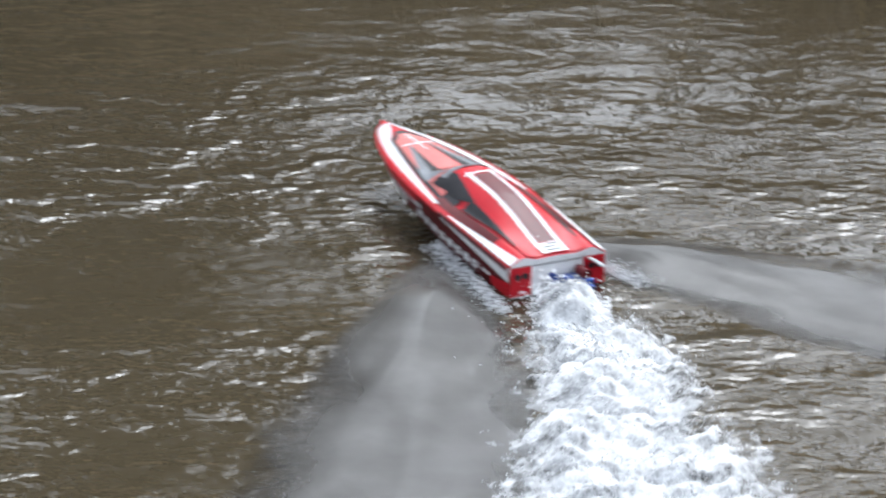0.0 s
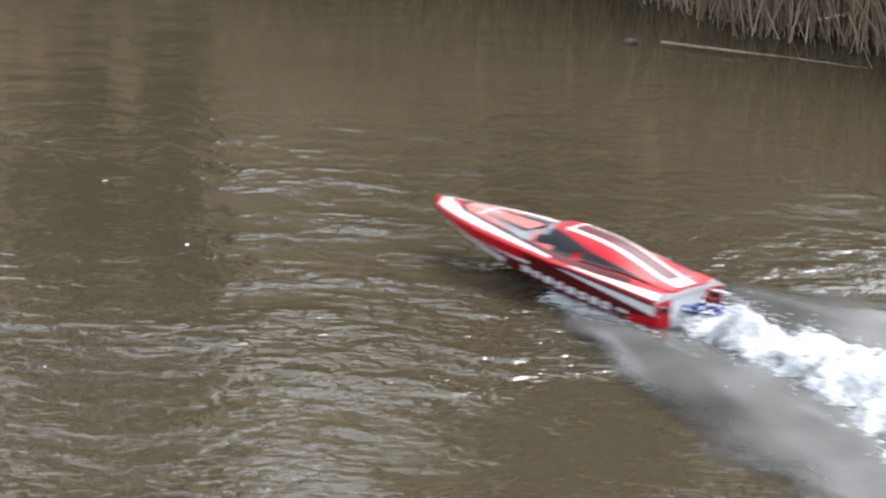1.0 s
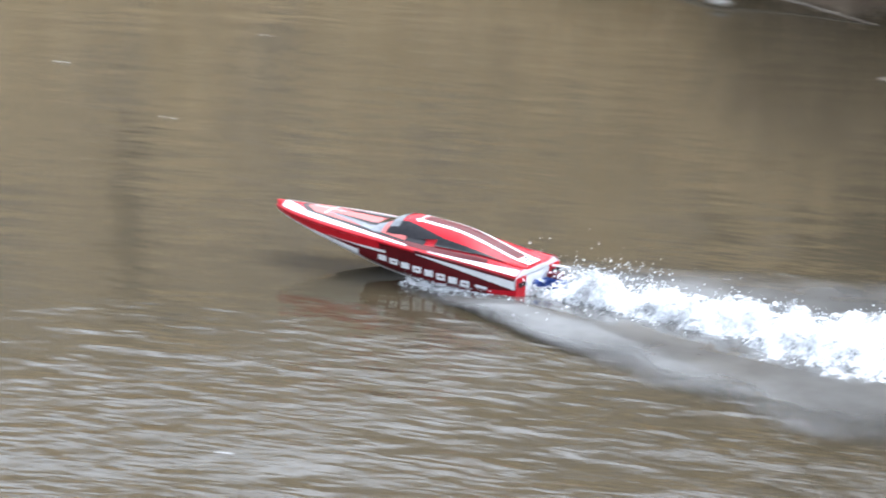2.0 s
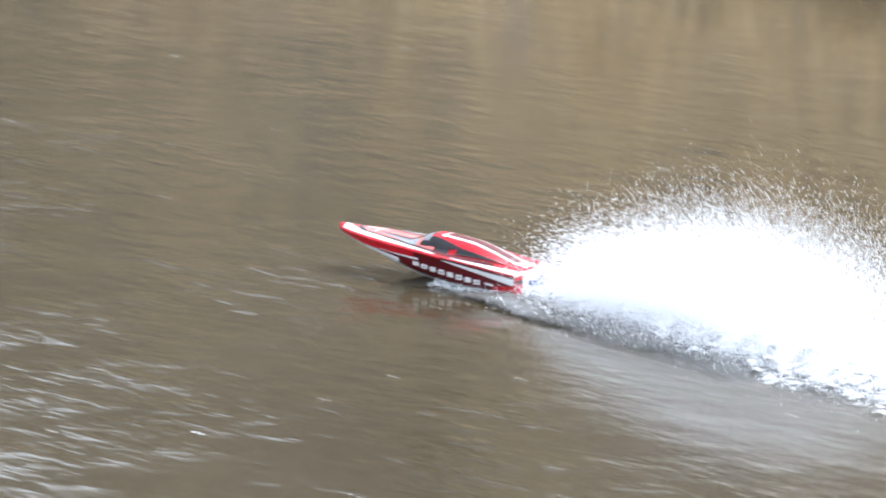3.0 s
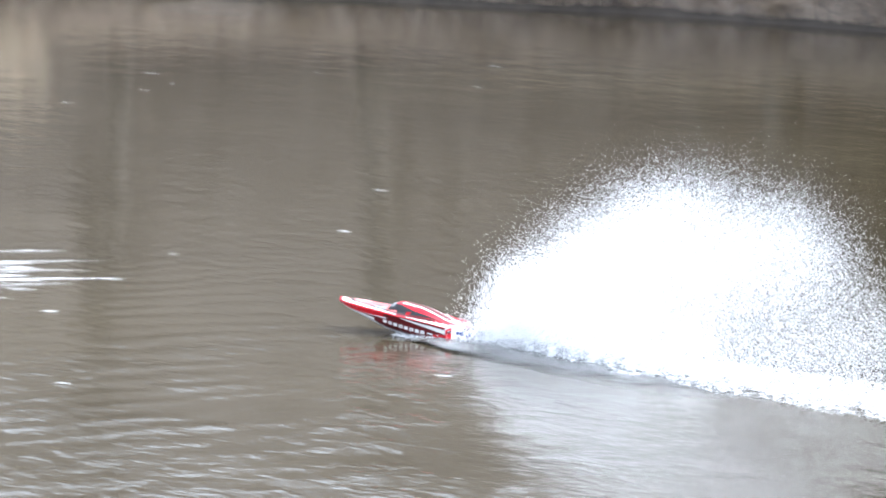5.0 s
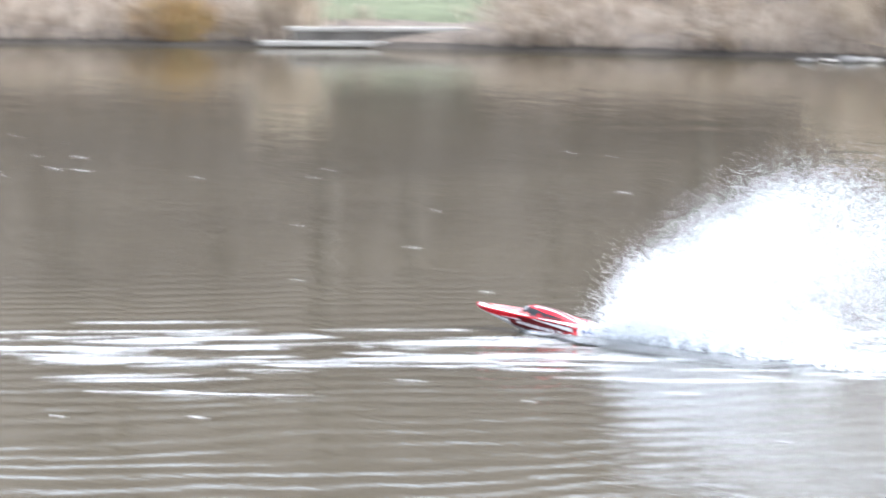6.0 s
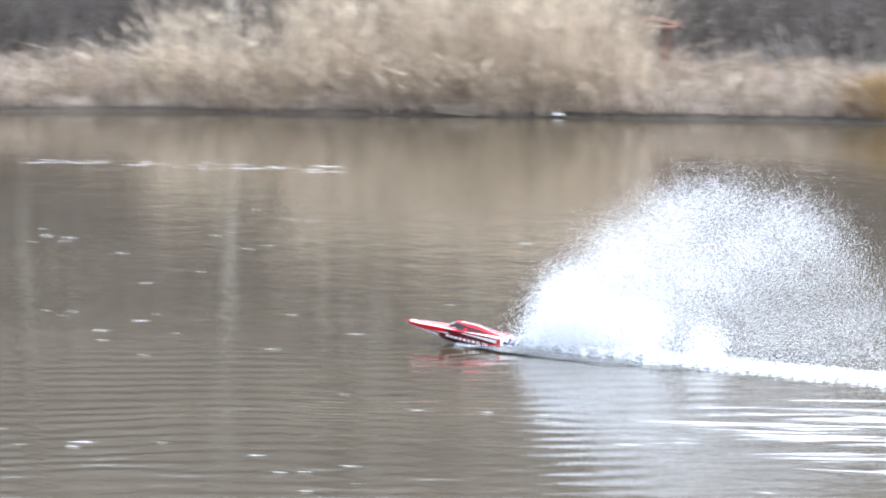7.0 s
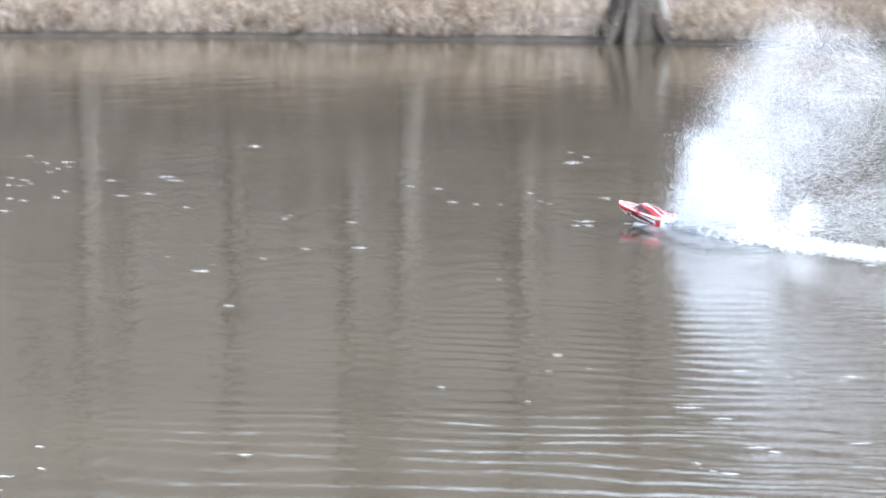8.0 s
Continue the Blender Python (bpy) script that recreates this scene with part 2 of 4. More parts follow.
def box(bm, lo, hi, bevel=0.0):
    r = bmesh.ops.create_cube(bm, size=1.0, matrix=Matrix.LocRotScale([(a + b) / 2 for a, b in zip(lo, hi)], None, [b - a for a, b in zip(lo, hi)]))
    if bevel:
        es = list({e for v in r["verts"] for e in v.link_edges})
        bmesh.ops.bevel(bm, geom=es, offset=bevel, segments=2, affect="EDGES", profile=0.5)


def tube(verts, faces, pts, radii, sides=5):
    """A tapered, closed limb along pts."""
    base, n = len(verts), len(pts)
    for i, p in enumerate(pts):
        d = (pts[min(i + 1, n - 1)] - pts[max(i - 1, 0)]).normalized()
        u = d.cross(Vector((0.31, 0.87, 0.38))).normalized()
        w = d.cross(u)
        for k in range(sides):
            a = 2 * math.pi * k / sides
            verts.append(p + (u * math.cos(a) + w * math.sin(a)) * radii[i])
    for i in range(n - 1):
        for k in range(sides):
            a, b = base + i * sides + k, base + i * sides + (k + 1) % sides
            faces.append((a, b, b + sides, a + sides))
    faces.append(tuple(base + k for k in reversed(range(sides))))
    faces.append(tuple(base + (n - 1) * sides + k for k in range(sides)))


def polar(az, r, z=0.0):
    a = radians(az)
    return Vector((-math.sin(a) * r, math.cos(a) * r, z))


# ---- the pond's shore: degrees left of +y, metres from the camera's foot ----
SHORE = [(-180, 3.0), (-130, 3.2), (-100, 4.5), (-70, 7.5), (-40, 9.2), (-20, 10.2), (0, 10.95), (3, 11.3), (5, 11.85), (6.8, 12.15), (8, 12.45), (9.5, 12.8), (14.5, 13.85), (20, 15.4),
         (30, 18.8), (40, 24.2), (45, 29.3), (50, 36.0), (56, 43.0), (62, 48.5), (68, 52.5), (73, 55.0), (78.7, 57.6), (86.2, 60.0),
         (97.6, 63.3), (106, 66.0), (116, 67.0), (130, 55.0), (145, 30.0), (158, 10.0), (170, 3.0), (180, 3.0)]


def shore(az):
    az = (az + 180) % 360 - 180
    return float(np.interp(az, [a for a, _ in SHORE], [d for _, d in SHORE])) + 0.25 * noise.noise((az * 0.4, 3.1, 0)) * min(1, shore_w(az))


def shore_w(az):
    return 1.0 if -60 < az < 130 else 0.0


def land(az, s):
    """Height of the ground s metres behind the waterline."""
    az = (az + 180) % 360 - 180
    if s <= 0:
        return max(-0.6, s * 0.25)
    lip = (0.34 if az > 30 else 0.10) * (1 - math.exp(-s / 0.25))
    steep = float(np.interp(az, [-60, -30, 0, 5, 24, 46, 56, 66], [0.1, 0.24, 0.26, 0.40, 0.42, 0.5, 0.25, 0.09]))
    rise = steep * max(0, s - 0.6) if s < 24 else steep * (23.4 + (s - 24) * 0.12)
    back = (0.16 if az < 50 else 0.40) * max(0, min(s, 72) - 12)
    if az < -110 or az > 150:
        return 1.4 if s < 2 else 1.4 + 0.04 * min(s, 60)
    return lip + rise + back + 0.12 * noise.noise((az * 0.9, s * 0.5, 1.0)) * min(1, s)


def ground_at(az, s):
    return polar(az, shore(az) + s, land(az, s))


# ---- ground and water ----
def build_ground():
    bm = bmesh.new()
    steps = [-1.0, -0.5, -0.2, 0.0, 0.08, 0.2, 0.4, 0.7, 1.1, 1.7, 2.5, 3.5, 5, 7, 9.5, 12.5, 16, 20, 25, 32, 42, 60, 95, 180, 420, 1500]
    count, rings = 480, []
    for i in range(count):
        az = -180 + 360 * i / count
        d, col = shore(az), []
        pond = d > 8
        for r, z in ((0.25, 1.4), (1.5, 1.4), (2.3, 1.3), (2.9, 0.6), (3.6, -0.2), (4.6, -0.6)):
            col.append(bm.verts.new(polar(az, r, z if pond else 1.4)))
        for s in steps:
            col.append(bm.verts.new(polar(az, d + s if pond else 6 + s, land(az, s) if pond else 1.4 + 0.03 * min(60, s + 1))))
        rings.append(col)
    hub = bm.verts.new((0, 0, 1.4))
    for i in range(count):
        a, b = rings[i], rings[(i + 1) % count]
        bm.faces.new((hub, b[0], a[0]))
        for k in range(len(a) - 1):
            f = bm.faces.new((a[k], b[k], b[k + 1], a[k + 1]))
            f.smooth = True
            f.material_index = (1 if i > 306 else 3) if 8 <= k <= 9 else (2 if i > 306 else 3) if 10 <= k <= 16 else 0
    bmesh.ops.recalc_face_normals(bm, faces=bm.faces)
    ob = new("ground", mesh_of("ground", bm, [EARTH, SHADED_MUD, SOIL, SLOPE_SOIL]))
    tagged(ob, "brown earth banks with dead leaves round the pond", "ground", kind="structure")


def build_water():
    bm = bmesh.new()
    bmesh.ops.create_grid(bm, x_segments=8, y_segments=8, size=90)
    ob = new("water", mesh_of("water", bm, WATER))
    tagged(ob, "silty brown pond water with wind ripples", "pond", kind="structure")
    return ob


build_ground()
water = build_water()


# ---- the model boat ----
LENGTH = 0.82


def half_width(x):
    u = max(0.0, min(1.0, x / LENGTH))
    return 0.004 + 0.1165 * (1 - max(0, (u - 0.22) / 0.78) ** 2.9) ** 0.78 * (0.96 + 0.20 * u * (1 - u))


def rail_z(x):
    return 0.090 + 0.028 * (x / LENGTH) ** 2 + 0.017 * math.sin(math.pi * min(1, max(0, x / LENGTH)))


def deck_z(x, y):
    w, u = half_width(x), x / LENGTH
    crown = 0.014 * (1 - min(1, abs(y) / w) ** 2)
    # the cowl: a long rounded hump that rises to the cockpit and runs down to the stern
    rise = max(0, min(1, (x - 0.0) / 0.26)) ** 0.9 * max(0, min(1, (0.50 - x) / 0.13))
    rise = rise * rise * (3 - 2 * rise)
    side = max(0, 1 - (abs(y) / 0.078) ** 2.6)
    pods = 0.012 * math.exp(-((abs(y) - 0.082) / 0.022) ** 2) * max(0, min(1, (0.33 - x) / 0.2))
    return rail_z(x) + crown + 0.040 * rise * side + pods


def keel_z(x):
    u = x / LENGTH
    return -0.030 + 0.145 * max(0, (u - 0.38) / 0.62) ** 1.7 + 0.014 * math.sin(math.pi * min(1, max(0, u)))


def chine(x):
    u = x / LENGTH
    return half_width(x) * (0.90 - 0.25 * max(0, u - 0.6)), 0.018 + 0.091 * max(0, (u - 0.25) / 0.75) ** 1.6 + 0.018 * math.sin(math.pi * min(1, max(0, u)))


def side_point(x, f, out=0.0):
    cy, cz = chine(x)
    w, z = half_width(x), rail_z(x) - 0.006
    return Vector((x, cy + (w - cy) * f + out, cz + (z - cz) * f))


def grid(bm, rows):
    vs = [[bm.verts.new(p) for p in r] for r in rows]
    for a, b in zip(vs, vs[1:]):
        for k in range(len(a) - 1):
            if len({a[k], a[k + 1], b[k + 1], b[k]}) == 4:
                bm.faces.new((a[k], a[k + 1], b[k + 1], b[k])).smooth = True


def deck_patch(x0, x1, inner, outer, lift=0.0018, nx=22, ny=5):
    """A painted panel on the deck between two lines y(x)."""
    bm = bmesh.new()
    for sgn in (1,):
        rows = []
        for i in range(nx + 1):
            x = x0 + (x1 - x0) * i / nx
            a, b = inner(x), outer(x)
            rows.append([Vector((x, sgn * (a + (b - a) * k / ny), deck_z(x, a + (b - a) * k / ny) + lift)) for k in range(ny + 1)])
        grid(bm, rows if sgn < 0 else rows[::-1])
    return bm


def side_patch(x0, x1, lo, hi, out=0.0014, nx=20, ny=3, sides=(1, -1)):
    bm = bmesh.new()
    for sgn in sides:
        rows = []
        for i in range(nx + 1):
            x = x0 + (x1 - x0) * i / nx
            row = [side_point(x, lo(x) + (hi(x) - lo(x)) * k / ny, out) for k in range(ny + 1)]
            rows.append([Vector((p.x, sgn * p.y, p.z)) for p in row])
        grid(bm, rows if sgn > 0 else rows[::-1])
    return bm


def lerp(x, x0, x1, a, b):
    return a + (b - a) * max(0, min(1, (x - x0) / (x1 - x0)))


def build_boat():
    boat = new("model_speedboat")
    tagged(boat, "red and white radio-controlled speedboat racing over the water", "model boat")
    # hull: bottom and sides
    bm = bmesh.new()
    rows = []
    for i in range(41):
        x = LENGTH * i / 40
        cy, cz = chine(x)
        kz = min(keel_z(x), cz - 0.001)
        w, rz = half_width(x), rail_z(x)
        half = [Vector((x, 0, kz)), Vector((x, cy * 0.5, kz + (cz - kz) * 0.42)), Vector((x, cy * 0.53, kz + (cz - kz) * 0.50)), Vector((x, cy, cz - 0.002)),
                Vector((x, cy + 0.002, cz)), side_point(x, 0.5), side_point(x, 1.0), Vector((x, w + 0.003, rz - 0.005)), Vector((x, w + 0.003, rz + 0.001)), Vector((x, w - 0.001, rz + 0.002))]
        rows.append([Vector((p.x, -p.y, p.z)) for p in reversed(half[1:])] + half)
    grid(bm, rows)
    bm.verts.ensure_lookup_table()
    n = len(rows[0])
    bm.faces.new([bm.verts[k] for k in range(n)])
    for fc in bm.faces:
        c = fc.calc_center_median()
        if c.z > rail_z(c.x) - 0.0075 and fc.calc_area() < 0.01:
            fc.material_index = 1 if c.x > 0.3 else 2
        elif c.x < 0.5 and abs(c.y) > chine(c.x)[0] * 0.55 and fc.calc_area() < 0.01:
            # dark tone on the outer rear bottom, so that no white shows there
            fc.material_index = 2
    part("hull", bm, [WHITE, RED, DARK_RED], boat, "glossy white deep-vee hull with a red gunwale")
    # deck
    bm = bmesh.new()
    rows = []
    for i in range(61):
        x = LENGTH * i / 60
        w = half_width(x) - 0.001
        rows.append([Vector((x, w * k / 14, deck_z(x, w * k / 14))) for k in range(-14, 15)])
    grid(bm, rows[::-1])
    n = 29
    bm.verts.ensure_lookup_table()
    part("deck", bm, RED, boat, "red deck with white and black graphics")
    # rear edge between deck and transom
    bm = bmesh.new()
    rows = [[Vector((0.0, (half_width(0) - 0.001) * k / 14, deck_z(0, (half_width(0) - 0.001) * k / 14))) for k in range(-14, 15)],
            [Vector((0.0, (half_width(0) - 0.001) * k / 14, rail_z(0) - 0.004)) for k in range(-14, 15)]]
    grid(bm, rows)
    part("deck_lip", bm, WHITE, boat)
    W = half_width
    # foredeck graphics
    for sgn in (1, -1):
        part("rim_stripe", deck_patch(0.34, 0.79, lambda x: sgn * W(x) * lerp(x, 0.34, 0.70, 0.88, 0.60) * lerp(x, 0.70, 0.79, 1, 0.05), lambda x: sgn * W(x) * lerp(x, 0.34, 0.5, 0.93, 0.90), lift=0.0020, nx=30), WHITE, boat, "broad white stripe along the deck edge")
        # shade between cowl and deck edge, painted as a dark red band
        part("rear_edge", deck_patch(0.10, 0.36, lambda x: sgn * W(x) * 0.70, lambda x: sgn * W(x) * 0.90, lift=0.0012), DARK_RED, boat, "dark red shadow band on the deck")
    part("border_stripe", deck_patch(0.30, 0.735, lambda x: -W(x) * lerp(x, 0.3, 0.70, 0.84, 0.60) * lerp(x, 0.70, 0.735, 1, 0.3), lambda x: W(x) * lerp(x, 0.3, 0.70, 0.84, 0.60) * lerp(x, 0.70, 0.735, 1, 0.3), ny=14, nx=30, lift=0.0012), BLACK, boat, "black border of the deck graphics")
    part("foredeck_panel", deck_patch(0.36, 0.715, lambda x: -W(x) * lerp(x, 0.36, 0.70, 0.72, 0.47) * lerp(x, 0.68, 0.715, 1, 0.3), lambda x: W(x) * lerp(x, 0.36, 0.70, 0.72, 0.47) * lerp(x, 0.68, 0.715, 1, 0.3), ny=12, nx=30, lift=0.0022), GLOSS_RED, boat, "red foredeck panel with its sky gloss painted in")
    for sgn in (1, -1):
        part("foredeck_slash", deck_patch(0.44, 0.64, lambda x: sgn * W(x) * lerp(x, 0.47, 0.64, 0.30, 0.26), lambda x: sgn * W(x) * lerp(x, 0.47, 0.64, 0.70, 0.30), lift=0.0032), GREY, boat, "grey slash beside the foredeck panel")
        part("foredeck_wedge", deck_patch(0.47, 0.625, lambda x: sgn * W(x) * lerp(x, 0.46, 0.63, 0.28, 0.24), lambda x: sgn * W(x) * lerp(x, 0.46, 0.63, 0.46, 0.27), lift=0.0042), BLACK, boat, "black wedge in front of the cockpit")
    part("foredeck_line", deck_patch(0.640, 0.646, lambda x: -W(x) * 0.46, lambda x: W(x) * 0.46, nx=2, ny=10, lift=0.0042), WHITE, boat)
    part("centre_line", deck_patch(0.60, 0.70, lambda x: -0.002, lambda x: 0.002, lift=0.0046), WHITE, boat)
    # cowl graphics
    part("cowl_panel", deck_patch(0.005, 0.40, lambda x: -0.072, lambda x: 0.072, nx=30, ny=14, lift=0.0024), RED, boat, "red engine cowl panel")
    part("cowl_stripe", deck_patch(0.03, 0.36, lambda x: 0.022, lambda x: 0.031, lift=0.0040), WHITE, boat, "white racing stripe")
    part("cowl_stripe", deck_patch(0.03, 0.36, lambda x: -0.031, lambda x: -0.022, lift=0.0040), WHITE, boat, "white racing stripe")
    part("cowl_centre", deck_patch(0.05, 0.34, lambda x: -0.020, lambda x: 0.020, lift=0.0036), DARK_RED, boat, "dark red band between the stripes")
    part("cowl_cross_line", deck_patch(0.345, 0.351, lambda x: -0.036, lambda x: 0.036, nx=2, ny=8, lift=0.0046), WHITE, boat)
    part("windscreen", deck_patch(0.425, 0.475, lambda x: -0.034 - 0.03 * (x - 0.395), lambda x: 0.034 + 0.03 * (x - 0.395), nx=12, ny=14, lift=0.0036), GLASS, boat, "smoked wraparound windscreen")
    # shine on the glass, painted as a grey band
    part("windscreen_shine", deck_patch(0.395, 0.424, lambda x: -0.060, lambda x: 0.060, nx=6, ny=14, lift=0.0048), GREY, boat, "grey band over the windscreen")
    for sgn in (1, -1):
        part("side_window", deck_patch(0.255, 0.425, lambda x: sgn * (lerp(x, 0.255, 0.37, 0.062, 0.042)), lambda x: sgn * (lerp(x, 0.255, 0.33, 0.066, 0.076)), lift=0.0044), BLACK, boat, "black side window panels")
    for sgn in (1, -1):
        part("side_scoop", deck_patch(0.05, 0.27, lambda x: sgn * (lerp(x, 0.05, 0.27, 0.070, 0.062)), lambda x: sgn * (lerp(x, 0.05, 0.27, 0.073, 0.086)), lift=0.0044), BLACK, boat, "dark scoops along the cowl")
    for sgn in (1, -1):
        part("pod", deck_patch(0.0, 0.27, lambda x: sgn * (lerp(x, 0, 0.30, W(x) * 0.80, W(x) * 0.97)), lambda x: sgn * (W(x) * 0.975), lift=0.0050), WHITE, boat, "white side pods")
    part("tail_badge", deck_patch(0.008, 0.045, lambda x: -0.030, lambda x: 0.030, nx=5, ny=8, lift=0.0052), WHITE, boat, "white tail plate")
    for dx, y0, y1 in ((0.014, -0.020, 0.020), (0.026, -0.012, 0.022), (0.036, -0.022, 0.006)):
        part("tail_mark", deck_patch(dx, dx + 0.005, lambda x, a=y0: a, lambda x, b=y1: b, nx=2, ny=6, lift=0.0060), BLACK, boat)
    # side graphics
    for sgn in (1, -1):
        part("bow_band", side_patch(0.42, 0.815, lambda x: lerp(x, 0.40, 0.72, 0.70, 0.10), lambda x: 1.0, sides=(sgn,)), RED, boat, "bright red band along the bow")
    for sgn in (1, -1):
        part("side_panel", side_patch(0.03, 0.66, lambda x: lerp(x, 0.45, 0.66, 0.0, 0.12), lambda x: lerp(x, 0.36, 0.66, 1.0, 0.35), out=0.0010, sides=(sgn,)), DARK_RED, boat, "dark maroon side panel")
    for sgn in (1, -1):
        part("side_flash", side_patch(0.40, 0.60, lambda x: lerp(x, 0.40, 0.60, 0.58, 0.42), lambda x: lerp(x, 0.40, 0.60, 0.72, 0.44), out=0.0022, sides=(sgn,)), WHITE, boat, "thin white flash")
    for sgn in (1, -1):
        part("stern_patch", side_patch(0.0, 0.085, lambda x: 0.0, lambda x: lerp(x, 0, 0.085, 0.60, 0.35), out=0.0022, sides=(sgn,)), RED, boat, "red stern corner")
    # the boat's name as plain slanted blocks
    for sgn in (1, -1):
        for k in range(8):
            x = 0.425 - k * 0.037
            bm = side_patch(x - 0.027, x, lambda q, e=x: 0.14 + 1.6 * (e - q), lambda q, e=x: 0.42 + 1.6 * (e - q), out=0.0026, nx=2, ny=1, sides=(sgn,))
            part("name_block", bm, WHITE, boat)
            if k % 2:
                bm = side_patch(x - 0.020, x - 0.008, lambda q: 0.27, lambda q: 0.33, out=0.0032, nx=1, ny=1, sides=(sgn,))
                part("name_gap", bm, DARK_RED, boat)
        part("pod_side", side_patch(0.0, 0.30, lambda x: lerp(x, 0.0, 0.30, 0.62, 0.97), lambda x: 1.0, out=0.0030, sides=(sgn,)), WHITE, boat, "white side pod")
        part("side_mark", side_patch(0.085, 0.12, lambda q: 0.30, lambda q: 0.42, out=0.0026, nx=2, ny=1, sides=(sgn,)), WHITE, boat)
    # transom
    def plate(y0, y1, z0, z1, t=0.003, bev=0.001):
        bm = bmesh.new()
        box(bm, (-t, y0, z0), (0.001, y1, z1), bev)
        return bm
    for sgn in (1, -1):
        a, b = sorted((sgn * 0.062, sgn * 0.112))
        part("corner_panel", plate(a, b, 0.026, 0.090), RED, boat, "red transom corner")
        for dy in (0.078, 0.096):
            bm = bmesh.new()
            bmesh.ops.create_cone(bm, cap_ends=True, segments=14, radius1=0.0065, radius2=0.0065, depth=0.008, matrix=Matrix.Translation((-0.005, sgn * dy, 0.071)) @ Matrix.Rotation(radians(90), 4, "Y"))
            part("drain_outlet", bm, BLACK, boat, "black round outlet")
        bm = bmesh.new()
        box(bm, (-0.055, sgn * 0.052 - 0.018, -0.004), (-0.002, sgn * 0.052 + 0.018, 0.001), 0.0012)
        box(bm, (-0.012, sgn * 0.052 - 0.012, -0.004), (-0.002, sgn * 0.052 + 0.012, 0.020), 0.0012)
        part("trim_tab", bm, STEEL if sgn < 0 else BLACK, boat, "hinged trim tab")
    bm = bmesh.new()
    bmesh.ops.create_cone(bm, cap_ends=True, segments=18, radius1=0.010, radius2=0.009, depth=0.016, matrix=Matrix.Translation((-0.008, 0.012, 0.058)) @ Matrix.Rotation(radians(-90), 4, "Y"))
    part("cooling_outlet", bm, BLUE_METAL, boat, "blue anodised outlet")
    # drive strut, rudder and propeller
    bm = bmesh.new()
    box(bm, (-0.024, -0.030, 0.040), (-0.002, -0.006, 0.062), 0.003)
    part("drive_mount", bm, BLUE_METAL, boat, "blue drive mount")
    bm = bmesh.new()
    box(bm, (-0.020, -0.006, -0.030), (-0.006, 0.006, 0.014), 0.003)
    part("drive_strut", bm, BLUE_METAL, boat, "blue drive strut")
    bm = bmesh.new()
    box(bm, (-0.060, -0.058, 0.036), (-0.002, -0.030, 0.064), 0.003)
    box(bm, (-0.075, -0.050, 0.044), (-0.045, -0.038, 0.056), 0.002)
    part("rudder_bracket", bm, BLUE_METAL, boat, "blue rudder bracket")
    bm = bmesh.new()
    bmesh.ops.create_cone(bm, cap_ends=True, segments=12, radius1=0.012, radius2=0.010, depth=0.04, matrix=Matrix.Translation((-0.03, -0.044, 0.070)) @ Matrix.Rotation(radians(90), 4, "Y"))
    part("rudder_servo_boot", bm, DARK_RED, boat, "dark red rubber boot")
    bm = bmesh.new()
    box(bm, (-0.072, -0.046, -0.075), (-0.050, -0.042, 0.050), 0.0015)
    part("rudder", bm, STEEL, boat, "steel rudder blade")
    bm = bmesh.new()
    bmesh.ops.create_cone(bm, cap_ends=True, segments=10, radius1=0.004, radius2=0.004, depth=0.05, matrix=Matrix.Translation((-0.04, 0, -0.026)) @ Matrix.Rotation(radians(90), 4, "Y"))
    for k in range(2):
        m = Matrix.Translation((-0.058, 0, -0.026)) @ Matrix.Rotation(math.pi * k, 4, "X") @ Matrix.Rotation(0.5, 4, "Z")
        bmesh.ops.create_uvsphere(bm, u_segments=8, v_segments=6, radius=1, matrix=m @ Matrix.Translation((0, 0, 0.013)) @ Matrix.Diagonal((0.002, 0.010, 0.012, 1)))
    part("propeller", bm, STEEL, boat, "two-bladed steel propeller")
    bm = bmesh.new()
    vs, fs = [], []
    tube(vs, fs, [Vector((-0.002, -0.075, 0.086)), Vector((-0.03, -0.078, 0.087)), Vector((-0.055, -0.078, 0.087))], [0.0035] * 3, 8)
    vv = [bm.verts.new(v) for v in vs]
    for f in fs:
        bm.faces.new([vv[k] for k in f])
    part("antenna_stub", bm, WHITE, boat, "white antenna tube")
    return boat


boat = build_boat()


# ---- bare winter trees ----
def limb_points(start, way, length, bend, count, rng):
    pts, d, p = [start.copy()], way.normalized(), start.copy()
    for k in range(count):
        d = (d + Vector((rng.uniform(-bend, bend), rng.uniform(-bend, bend), rng.uniform(-bend * 0.5, bend)))).normalized()
        p = p + d * length / count
        pts.append(p.copy())
    return pts


